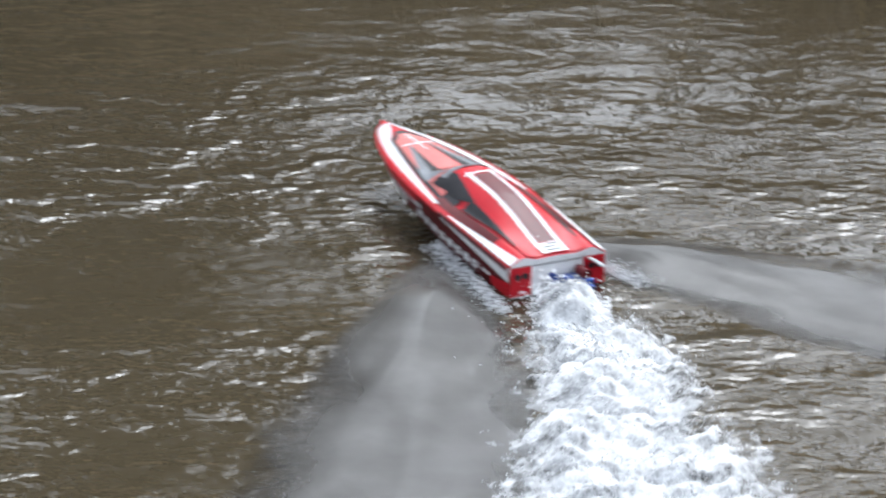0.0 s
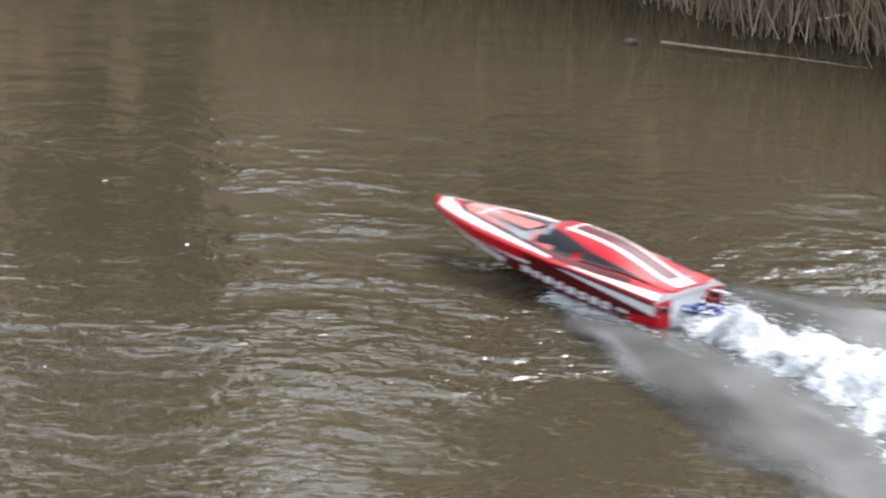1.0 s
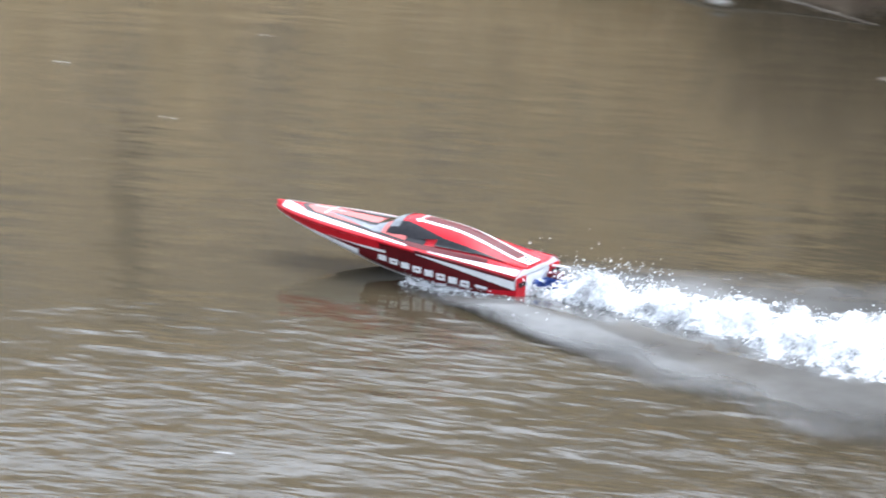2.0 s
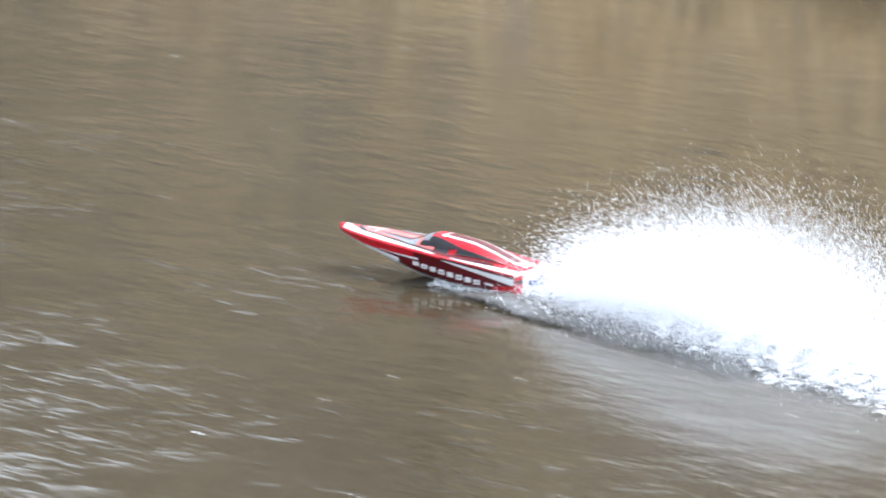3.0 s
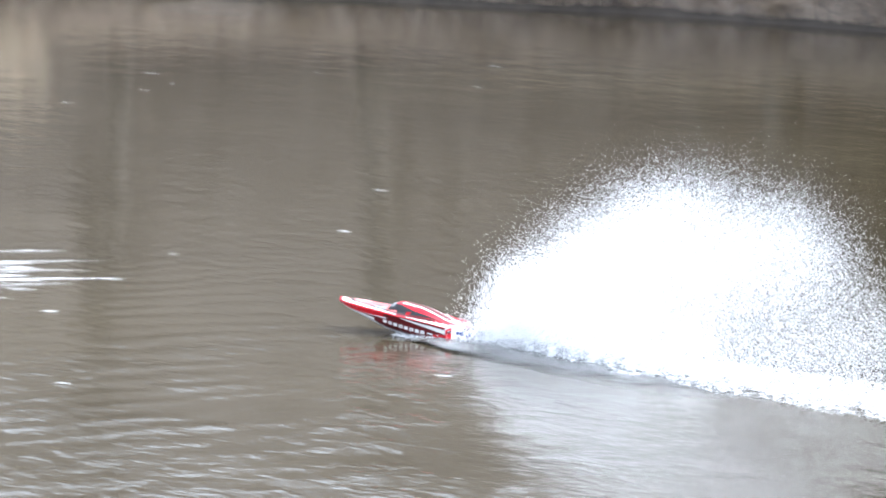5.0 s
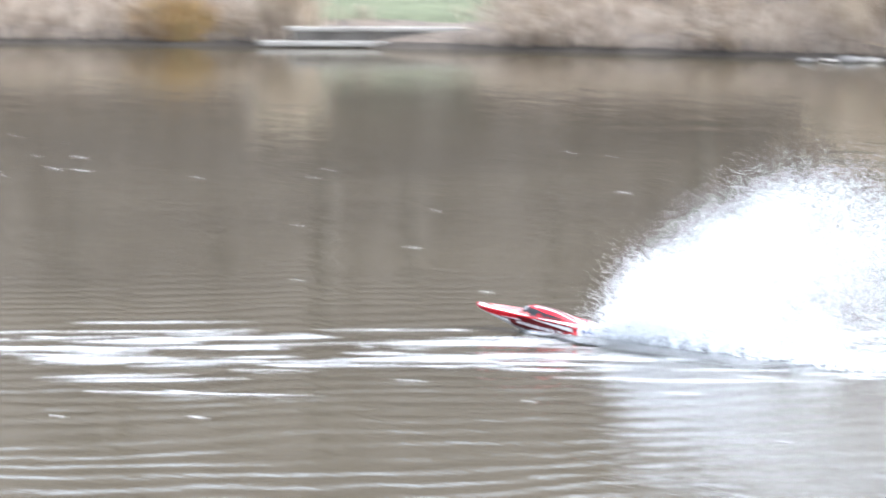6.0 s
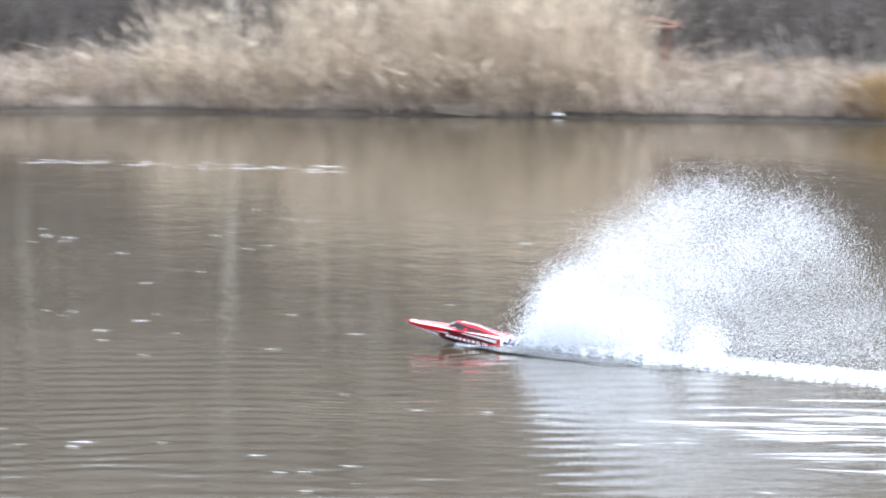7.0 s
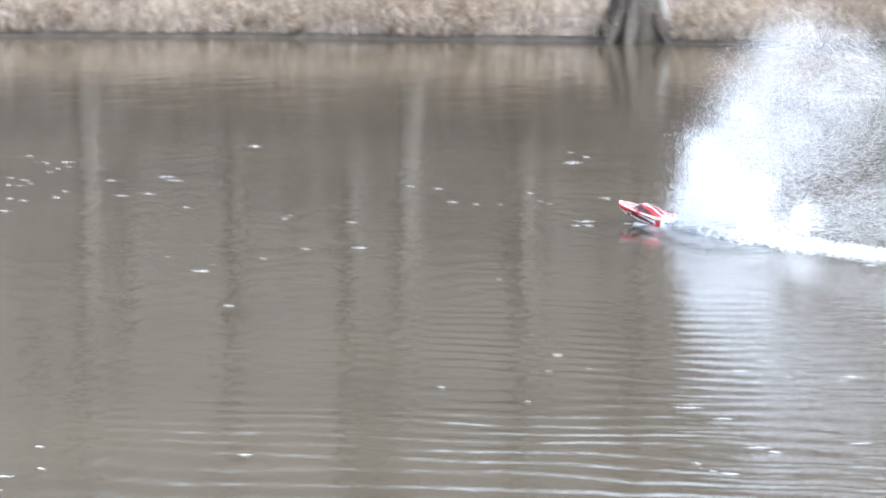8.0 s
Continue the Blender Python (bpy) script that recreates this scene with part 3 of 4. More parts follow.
def build_tree(seed, height, girth, bark, lean=0.05, low=0.3, limbs=14):
    rng = random.Random(seed)
    tree = new("bare_tree")
    v, f = [], []
    trunk = limb_points(Vector((0, 0, -0.15)), Vector((rng.uniform(-lean, lean), rng.uniform(-lean, lean), 1)), height, 0.07, 9, rng)
    radii = [girth * (1 - 0.088 * k) * (1.5 if k == 0 else 1) for k in range(10)]
    tube(v, f, trunk, radii, 8)
    t = new("trunk", soup("trunk", v, f, bark))
    t.data.shade_smooth()
    t.parent = tree
    v, f = [], []
    for k in range(limbs):
        u = low + (0.98 - low) * (k + rng.random() * 0.6) / limbs
        i = min(8, int(u * 9))
        start = trunk[i].lerp(trunk[i + 1], u * 9 - i)
        a = k * 2.4 + rng.uniform(-0.5, 0.5)
        way = Vector((math.cos(a), math.sin(a), rng.uniform(0.35, 1.1)))
        ln = height * (0.42 - 0.26 * u) * rng.uniform(0.7, 1.2)
        pts = limb_points(start, way, ln, 0.22, 4, rng)
        r = radii[i] * 0.42
        tube(v, f, pts, [r, r * 0.75, r * 0.55, r * 0.38, r * 0.2], 4)
        for m in range(4):
            j = rng.choice((1, 2, 2, 3, 3))
            p2 = limb_points(pts[j], (pts[j + 1] - pts[j]).normalized() + Vector((rng.uniform(-0.9, 0.9), rng.uniform(-0.9, 0.9), rng.uniform(-0.2, 0.8))), ln * rng.uniform(0.3, 0.5), 0.3, 3, rng)
            tube(v, f, p2, [r * 0.34, r * 0.24, r * 0.16, r * 0.07], 3)
            for q in range(3):
                j2 = rng.choice((1, 1, 2, 2))
                p3 = limb_points(p2[j2], Vector((rng.uniform(-1, 1), rng.uniform(-1, 1), rng.uniform(-0.3, 1))), ln * rng.uniform(0.12, 0.26), 0.3, 2, rng)
                tube(v, f, p3, [r * 0.13, r * 0.09, r * 0.05], 3)
    c = new("crown", soup("crown", v, f, TWIG))
    c.parent = tree
    return tree


def build_evergreen():
    rng = random.Random(77)
    tree = new("evergreen_tree")
    v, f = [], []
    tube(v, f, [Vector((0, 0, -0.2)), Vector((0.03, 0, 3)), Vector((0, 0.04, 7)), Vector((0, 0, 11))], [0.17, 0.13, 0.08, 0.02], 8)
    t = new("trunk", soup("trunk", v, f, DARK_BARK))
    t.parent = tree
    v, f = [], []
    for k in range(230):
        z = 0.7 + 10.2 * (k / 230) ** 0.9
        a = k * 2.4
        ln = (1.75 * (1 - z / 11.6) + 0.12) * rng.uniform(0.7, 1.2)
        d = Vector((math.cos(a), math.sin(a), -0.18))
        tip = Vector((0, 0, z)) + d * ln
        tube(v, f, [Vector((0, 0, z)), tip], [0.02, 0.006], 3)
        for j in range(22):
            c = Vector((0, 0, z)).lerp(tip, rng.uniform(0.25, 1.05))
            w = Vector((rng.gauss(0, 1), rng.gauss(0, 1), rng.gauss(-0.3, 0.5))).normalized() * rng.uniform(0.14, 0.30)
            s = w.cross(Vector((0, 0, 1))).normalized() * 0.035
            n = len(v)
            v += [c - s, c + s, c + w + s * 0.3, c + w - s * 0.3]
            f.append((n, n + 1, n + 2, n + 3))
    c = new("crown", soup("crown", v, f, NEEDLE))
    c.parent = tree
    return tagged(tree, "dark dense evergreen on the bank, placed for its reflection", "tree", "evergreens on the bank")


def plant_trees():
    kinds = [build_tree(11, 11, 0.17, BARK), build_tree(12, 13, 0.22, BARK, low=0.4), build_tree(13, 9, 0.12, BARK, lean=0.12, low=0.2),
             build_tree(14, 12, 0.16, PALE_BARK, low=0.45), build_tree(15, 10, 0.14, BARK, lean=0.15, low=0.15, limbs=18)]
    tags = ["leafless grey-brown tree on the wooded bank", "tall leafless tree with a dark trunk", "slender leaning leafless tree",
            "leafless tree with a pale smooth trunk", "bushy leafless tree branching low down"]
    used = set()

    def put(kind, az, s, scale, turn):
        m = Matrix.Translation(ground_at(az, s)) @ Matrix.Rotation(turn, 4, "Z")
        if kind in used:
            ob = copy_thing(kinds[kind], m)
        else:
            used.add(kind)
            ob = kinds[kind]
            ob.matrix_basis = m
            tagged(ob, tags[kind], "tree", "trees round the pond")
        ob.scale = (scale,) * 3
    rng = random.Random(5)
    # named trunks that mirror in the water
    for kind, az, s, sc in ((3, 53.9, 0.7, 0.95), (3, 88.9, 4.0, 0.8), (1, 105.6, 3.0, 1.0), (1, 100.9, 2.2, 1.0), (1, 99.3, 5.0, 1.1), (3, 61.3, 5, 0.9), (0, 75.2, 4, 1.0),
                            (1, 66.0, 3, 1.0), (0, 69.6, 4, 1.0), (3, 92.3, 3.5, 0.85), (1, 86.9, 6.5, 1.0), (1, 80.6, 9, 1.0), (1, 95.5, 6, 1.0)):
        put(kind, az, s, sc, rng.uniform(0, 6))
    # dense stand beside the grassy slope
    for k in range(16):
        put(rng.choice((0, 1, 4, 1)), rng.uniform(51.6, 60.5), rng.uniform(1.5, 9), rng.uniform(0.8, 1.15), rng.uniform(0, 6))
    ever = build_evergreen()
    # the last three stand out of view, added to darken what the water mirrors
    stand = [(53.2 + 0.36 * k, 2.2 + 2.2 * (k % 3), 1.0 + 0.3 * ((k * 5) % 4) / 3) for k in range(15)] + [(3.9, 3.6, 0.62), (5.2, 4.4, 0.75), (6.4, 3.8, 0.66)]
    for k, (az, back, size) in enumerate(stand):
        m = Matrix.Translation(ground_at(az, back)) @ Matrix.Rotation(rng.uniform(0, 6), 4, "Z")
        if k:
            e = copy_thing(ever, m)
        else:
            e = ever
            e.matrix_basis = m
        e.scale = (size,) * 3
    # wooded far bank
    for k in range(120):
        put(rng.choice((0, 0, 1, 2, 2, 3, 4, 4)), rng.uniform(57, 128), 11 + 45 * rng.random() ** 1.2, rng.uniform(0.75, 1.25), rng.uniform(0, 6))
    # scattered trees on and above the slope
    for k in range(34):
        put(rng.choice((0, 1, 2, 4)), rng.uniform(-45, 50), rng.uniform(9, 34), rng.uniform(0.7, 1.1), rng.uniform(0, 6))
    for k in range(14):
        put(rng.choice((0, 1, 4)), rng.choice((rng.uniform(-40, -0.5), rng.uniform(11.5, 15))), rng.uniform(2.5, 9), rng.uniform(0.5, 0.75), rng.uniform(0, 6))


plant_trees()


# ---- grass, reeds and brush ----
def blades(name, mat, label, category, spots, rng, height, width, lean, droop=0.25, plume=0.0):
    """Loose stalks, each a bent two-sided strip with a fold, standing at the spots (az, s)."""
    v, f = [], []
    for az, s, k in spots:
        base = ground_at(az, s)
        base.z -= 0.03
        h = height * k * rng.uniform(0.6, 1.15)
        a = rng.uniform(0, 6.28)
        side = Vector((math.cos(a), math.sin(a), 0))
        b = rng.uniform(0, 6.28)
        tilt = Vector((math.cos(b), math.sin(b), 0)) * lean * abs(rng.gauss(0, 1))
        p1 = base + Vector((0, 0, h * 0.55)) + tilt * h * 0.4
        p2 = base + Vector((0, 0, h * (1 - droop * rng.random()))) + tilt * h
        w = width * rng.uniform(0.6, 1.3)
        n = len(v)
        v += [base - side * w, base + side * w, p1 + side * w * 0.8, p1 - side * w * 0.8, p2]
        f += [(n, n + 1, n + 2, n + 3), (n + 3, n + 2, n + 4)]
        if plume and rng.random() < plume:
            n = len(v)
            q = p2 + Vector((0, 0, 0.16)) + tilt * 0.25
            v += [p2 - Vector((0, 0, 0.08)), p2 + side * 0.028, q, p2 - side * 0.028]
            f += [(n, n + 1, n + 2, n + 3)]
    ob = new(name, soup(name, v, f, mat))
    tagged(ob, label, category, kind="stuff")


def grow():
    rng = random.Random(21)
    # dry grass overhanging the far bank, in clumps
    spots = []
    for c in range(1500):
        az, s = rng.uniform(58, 112), 0.05 + 4.2 * rng.random() ** 1.7
        if 78.2 < az < 81.2 and rng.random() < 0.93:
            continue
        k = rng.uniform(0.5, 1.2)
        for i in range(26):
            spots.append((az + rng.gauss(0, 0.16), max(0.06, s + rng.gauss(0, 0.18)), k))
    blades("bank_grass", STRAW, "matted dry straw-coloured grass along the far bank", "grass", spots, rng, 0.50, 0.010, 0.75, droop=0.6)
    spots = []
    for c in range(175):
        az = rng.choice((rng.uniform(86.7, 93.2), rng.gauss(89.6, 1.6), rng.gauss(88.2, 0.8), rng.uniform(70.8, 73.5)))
        tall = rng.uniform(0.45, 1.25)
        s = 0.3 + 2.8 * rng.random()
        for i in range(22):
            spots.append((az + rng.gauss(0, 0.07), max(0.1, s + rng.gauss(0, 0.10)), tall if az > 80 else tall * 0.6))
    blades("reed_bed", REED, "tall pale dry reeds standing on the far bank", "reeds", spots, rng, 2.1, 0.009, 0.42, plume=0.6)
    # a tangle of broken stems and leaves at the foot of the reeds
    spots = []
    for c in range(150):
        az, s = rng.choice((rng.uniform(86.6, 93.4), rng.gauss(88.8, 1.2))), 0.1 + 2.2 * rng.random()
        for i in range(26):
            spots.append((az + rng.gauss(0, 0.12), max(0.02, s + rng.gauss(0, 0.15)), rng.uniform(0.5, 1.3)))
    blades("reed_tangle", REED, "broken pale reed leaves tangled over the bank", "reeds", spots, rng, 0.85, 0.014, 1.0, droop=0.6, plume=0.15)
    spots = []
    for c in range(26):
        az, s = 82.75 + rng.gauss(0, 0.22), 0.35 + rng.gauss(0, 0.2)
        for i in range(22):
            spots.append((az + rng.gauss(0, 0.12), max(0.05, s + rng.gauss(0, 0.15)), 1.0))
    blades("rusty_grass_clump", RUST, "rust-coloured clump of dry grass at the water's edge", "grass", spots, rng, 0.5, 0.013, 0.35)
    spots = []
    for c in range(16):
        az = 81.2 + rng.gauss(0, 0.22)
        for i in range(22):
            spots.append((az + rng.gauss(0, 0.1), max(0.05, 0.5 + rng.gauss(0, 0.2)), 1.0))
    blades("pale_grass_clump", REED, "pale feathery grass clump beside the timber edging", "grass", spots, rng, 0.95, 0.012, 0.3, plume=0.3)
    # grassy slope and brown reeds of the near side bank
    spots = []
    for c in range(2400):
        az, s = rng.uniform(-30, 52), 0.05 + 24 * rng.random() ** 1.8
        k = rng.uniform(0.6, 1.2)
        for i in range(20):
            spots.append((az + rng.gauss(0, 0.35), max(0.03, s + rng.gauss(0, 0.2)), k))
    blades("slope_grass", TAN, "long dry tan grass on the steep bank", "grass", spots, rng, 0.55, 0.014, 0.5)
    spots = []
    for c in range(1050):
        az, s = rng.uniform(-14, 15), -0.12 + 1.6 * rng.random() ** 2
        for i in range(14):
            spots.append((az + rng.gauss(0, 0.3), s + rng.gauss(0, 0.06), 1.0))
    blades("brown_reeds", STALK, "brown broken reed stalks at the water's edge", "reeds", spots, rng, 0.8, 0.003, 0.5, droop=0.5)
    # thickets: fine bare brush behind the banks
    v, f = [], []
    for c in range(620):
        az, s = rng.uniform(60, 112), 0.05 + 2.6 * rng.random() ** 1.4
        if noise.noise(Vector((az * 0.9, s * 0.6, 7.0))) < -0.05 or 78.3 < az < 81.8 or 85.8 < az < 86.6:
            continue
        base = ground_at(az, s)
        for i in range(9):
            d = Vector((rng.gauss(0, 0.55), rng.gauss(0, 0.55), rng.uniform(0.5, 1)))
            h = rng.uniform(0.25, 0.75)
            p1 = base + d * h * 0.5 + Vector((0, 0, -0.03))
            tube(v, f, [base, p1, p1 + (d + Vector((rng.gauss(0, 0.6), rng.gauss(0, 0.6), -0.2))) * h * 0.5], [0.010, 0.007, 0.003], 3)
            tube(v, f, [p1, p1 + Vector((rng.gauss(0, 0.6), rng.gauss(0, 0.6), 0.2)) * h * 0.6], [0.006, 0.002], 3)
    ob = new("bank_scrub", soup("bank_scrub", v, f, STALK))
    tagged(ob, "low tangled brown scrub on the far bank", "brush", kind="stuff")
    v, f = [], []
    for c in range(2500):
        az = rng.uniform(58, 118)
        s = 4.4 + 16 * rng.random() ** 1.5
        base = ground_at(az, s)
        for i in range(7):
            d = Vector((rng.gauss(0, 0.35), rng.gauss(0, 0.35), 1))
            h = rng.uniform(0.9, 2.4)
            p1 = base + d * h * 0.5
            d2 = d + Vector((rng.gauss(0, 0.4), rng.gauss(0, 0.4), 0))
            tube(v, f, [base, p1, p1 + d2 * h * 0.5], [0.014, 0.010, 0.003], 3)
            tube(v, f, [p1, p1 + Vector((rng.gauss(0, 0.5), rng.gauss(0, 0.5), 0.5)) * h * 0.5], [0.008, 0.002], 3)
    ob = new("brush_thicket", soup("brush_thicket", v, f, TWIG))
    tagged(ob, "grey-brown leafless brush under the trees", "brush", kind="stuff")


grow()


# ---- things along the banks ----
def lawn_strip():
    bm = bmesh.new()
    rows = []
    for i in range(33):
        az = 78.0 + 2.9 * i / 32
        row = []
        for k in range(9):
            s = 0.9 + (3.2 + 1.2 * noise.noise((az * 1.3, 0, 4))) * k / 8
            p = ground_at(az, s)
            p.z += 0.05 if 0 < k < 8 and 0 < i < 32 else -0.03
            row.append(p)
        rows.append(row)
    grid(bm, rows)
    ob = new("lawn", mesh_of("lawn", bm, LAWN))
    tagged(ob, "short green grass strip behind the timber edging", "lawn", kind="structure")


def timber_edging():
    ob = new("timber_edging")
    a, b = polar(78.62, shore(80) + 0.02), polar(81.6, shore(80) + 0.25)
    d = b - a
    ob.matrix_basis = Matrix.Translation(a) @ Matrix.Rotation(math.atan2(d.y, d.x), 4, "Z")
    ln = d.length
    for z0, z1, y0 in ((0.02, 0.10, -0.06), (0.235, 0.305, -0.10)):
        bm = bmesh.new()
        box(bm, (0, y0, z0), (ln if z0 < 0.2 else ln * 0.86, y0 + 0.16, z1), 0.015)
        part("beam", bm, BOARD, ob, "pale weathered beam")
    bm = bmesh.new()
    box(bm, (0.02, 0.0, -0.1), (ln * 0.84, 0.05, 0.240), 0.008)
    part("backing_board", bm, BARK, ob, "dark backing board")
    for k in range(4):
        bm = bmesh.new()
        x = 0.05 + ln * 0.8 * k / 3
        box(bm, (x, -0.05, -0.3), (x + 0.1, -0.005, 0.233), 0.008)
        part("stake", bm, BOARD, ob)
    tagged(ob, "low pale timber edging at the water's edge", "retaining wall")


def wooden_stand():
    ob = new("wooden_stand")
    p = ground_at(86.2, 2.4)
    ob.matrix_basis = Matrix.Translation(p) @ Matrix.Rotation(radians(86), 4, "Z")
    for sx in (-0.18, 0.18):
        bm = bmesh.new()
        box(bm, (sx - 0.055, -0.06, -0.1), (sx + 0.055, 0.06, 0.76), 0.01)
        part("post", bm, REDWOOD, ob)
    bm = bmesh.new()
    box(bm, (-0.36, -0.2, 0.76), (0.36, 0.2, 0.81), 0.01)
    part("top_board", bm, REDWOOD, ob)
    for sx in (-1, 1):
        bm = bmesh.new()
        vs, fs = [], []
        tube(vs, fs, [Vector((sx * 0.40, 0, 0.81)), Vector((sx * 0.02, 0, 0.93))], [0.05, 0.05], 4)
        vv = [bm.verts.new(q) for q in vs]
        for fc in fs:
            bm.faces.new([vv[k] for k in fc])
        part("roof_board", bm, REDWOOD, ob)
    tagged(ob, "small red-brown wooden stand with a little roof", "wooden stand")


def tree_stump():
    ob = new("tree_stump")
    rng = random.Random(8)
    ob.matrix_basis = Matrix.Translation(ground_at(97.62, 0.35))
    v, f = [], []
    pts = [Vector((0, 0, -0.4)), Vector((0.02, 0, -0.1)), Vector((0.03, 0.01, 0.2)), Vector((0.04, 0.03, 0.6)), Vector((0.06, 0.05, 0.95)), Vector((0.07, 0.06, 1.05))]
    tube(v, f, pts, [0.52, 0.47, 0.41, 0.37, 0.35, 0.29], 16)
    for q in v:
        n3 = 0.07 * noise.noise(Vector((q.x * 5, q.y * 5, q.z * 1.2)))
        q.x, q.y = q.x * (1 + n3 * 2), q.y * (1 + n3 * 2)
        if q.z > 0.9:
            q.z += 0.12 * noise.noise(Vector((q.x * 6, q.y * 6, 3)))
    t = new("trunk", soup("trunk", v, f, DARK_BARK))
    t.data.shade_smooth()
    t.parent = ob
    for k in range(9):
        a = k * 0.7 + rng.uniform(-0.2, 0.2)
        d = Vector((math.cos(a), math.sin(a), 0))
        v, f = [], []
        tube(v, f, [d * 0.32 + Vector((0, 0, 0.7)), d * 0.42 + Vector((0, 0, 0.25)), d * 0.54 + Vector((0, 0, -0.05)), d * 0.75 + Vector((0, 0, -0.35))], [0.05, 0.09, 0.10, 0.06], 6)
        r = new("root", soup("root", v, f, PALE_BARK if k in (2, 6) else DARK_BARK))
        r.parent = ob
    for k in range(7):
        a = rng.uniform(0, 6.28)
        v, f = [], []
        tube(v, f, limb_points(Vector((math.cos(a) * 0.4, math.sin(a) * 0.4, 0.1)), Vector((math.cos(a) * 0.2, math.sin(a) * 0.2, 1)), rng.uniform(0.9, 1.7), 0.15, 4, rng), [0.014, 0.012, 0.009, 0.006, 0.003], 4)
        r = new("shoot", soup("shoot", v, f, TWIG))
        r.parent = ob
    tagged(ob, "broad dark tree stump with flared roots at the water's edge", "tree stump")


def branch_thing(name, label, pts, r, mat=DEADWOOD, sides=6, forks=()):
    ob = new(name)
    o = pts[0].copy()
    ob.location = o
    v, f = [], []
    n = len(pts)
    tube(v, f, [p - o for p in pts], [r * (1 - 0.75 * k / (n - 1)) * (1 + 0.15 * math.sin(k * 2.1)) for k in range(n)], sides)
    s = new("stem", soup("stem", v, f, mat))
    s.parent = ob
    for fk in forks:
        v, f = [], []
        tube(v, f, [p - o for p in fk], [r * 0.5, r * 0.4, r * 0.28, r * 0.12][: len(fk)], 5)
        q = new("side_branch", soup("side_branch", v, f, mat))
        q.parent = ob
    tagged(ob, label, "branch", "dead branches at the bank")


def pebble(name, label, category, place, size, mat, seed):
    bm = bmesh.new()
    bmesh.ops.create_icosphere(bm, subdivisions=2, radius=1)
    for vt in bm.verts:
        vt.co *= 1 + 0.35 * noise.noise(vt.co * 1.3 + Vector((seed, 0, 0)))
        vt.co = Vector((vt.co.x * size[0], vt.co.y * size[1], vt.co.z * size[2]))
    ob = new(name, mesh_of(name, bm, mat, True))
    ob.location = place
    tagged(ob, label, category)


def bank_things():
    lawn_strip()
    timber_edging()
    wooden_stand()
    tree_stump()
    P = polar
    branch_thing("driftwood_branch", "long bleached branch lying along the water's edge",
                 [P(9.6, 12.45, 0.04), P(8.6, 12.3, 0.08), P(7.6, 12.1, 0.07), P(6.8, 11.98, 0.03), P(5.9, 11.88, 0.05), P(4.9, 11.7, 0.02), P(3.0, 11.2, 0.05)], 0.009,
                 forks=([P(7.6, 12.1, 0.06), P(6.8, 12.15, 0.16), P(5.8, 12.2, 0.24), P(4.6, 12.2, 0.36)], [P(8.6, 12.3, 0.08), P(7.9, 12.2, 0.03), P(7.2, 12.1, 0.02)],
                        [P(6.0, 11.88, 0.05), P(5.2, 11.65, 0.03), P(4.4, 11.45, 0.01)]))
    branch_thing("driftwood_stick", "thin pale stick floating on the water", [P(4.35, 10.98, 0.01), P(3.4, 10.9, 0.012), P(2.4, 10.84, 0.01), P(1.2, 10.78, 0.0)], 0.0045)
    branch_thing("driftwood_branch", "bleached forked branch at the reedy bank", [P(5.0, 11.75, 0.06), P(3.8, 11.5, 0.16), P(2.6, 11.25, 0.14), P(1.0, 11.05, 0.18)], 0.010,
                 forks=([P(3.8, 11.5, 0.16), P(3.2, 11.6, 0.3), P(2.2, 11.7, 0.45)],))
    branch_thing("driftwood_branch", "bleached branch half in the water", [P(16.5, 13.95, 0.05), P(15.3, 13.6, 0.04), P(14.2, 13.45, 0.02), P(13.0, 13.2, 0.0)], 0.010,
                 forks=([P(15.3, 13.6, 0.04), P(14.6, 13.75, 0.12), P(13.8, 13.9, 0.2)],))
    pebble("floating_bark", "small dark piece of bark floating", "bark", P(4.82, 11.0, 0.005), (0.022, 0.014, 0.010), DARK_BARK, 1)
    pebble("floating_bark", "small dark piece of bark floating", "bark", P(12.2, 12.5, 0.004), (0.03, 0.016, 0.008), DARK_BARK, 3)
    pebble("floating_leaf", "pale dead leaf floating on the water", "leaf", P(12.77, 12.4, 0.003), (0.025, 0.018, 0.006), DEADWOOD, 2)
    pebble("plastic_litter", "white scrap of litter at the bank", "litter", P(15.31, 13.42, 0.02), (0.032, 0.022, 0.012), BOARD, 4)
    pebble("rock", "dark flat rock just off the far bank", "rock", P(73.03, shore(73.03) - 0.5, 0.02), (0.22, 0.20, 0.07), ROCK, 5)
    for k in range(5):
        pebble("rock", "pale stone at the water's edge", "rock", P(72.4 + 0.32 * k, shore(72.6) - 0.4 + 0.1 * (k % 2), 0.02), (0.13, 0.10, 0.03 + 0.02 * (k % 3)), BOARD if k % 2 else ROCK, 7 + k)
    for k in range(7):
        az = 69.2 + 0.33 * k
        branch_thing("driftwood_log", "pale fallen log along the far bank", [P(az, shore(az) + 0.05, 0.08 + 0.05 * (k % 2)), P(az - 0.5, shore(az - 0.5) - 0.05, 0.10), P(az - 1.0, shore(az - 1) - 0.1, 0.04 + 0.06 * (k % 3))], 0.026)
    for k in range(5):
        az = 89.3 + 0.05 * k
        branch_thing("fallen_reed", "pale fallen reed stem at the water", [P(az, shore(89) - 0.02 + 0.02 * k, 0.06 + 0.03 * k), P(az - 0.4, shore(89) - 0.1, 0.02 + 0.03 * k), P(az - 0.85, shore(88.5) + 0.05, 0.05 + 0.03 * k)], 0.014)
    pebble("plastic_litter", "white scrap of litter at the bank", "litter", P(87.6, shore(87.6) - 0.05, 0.05), (0.10, 0.05, 0.03), WHITE, 9)


bank_things()


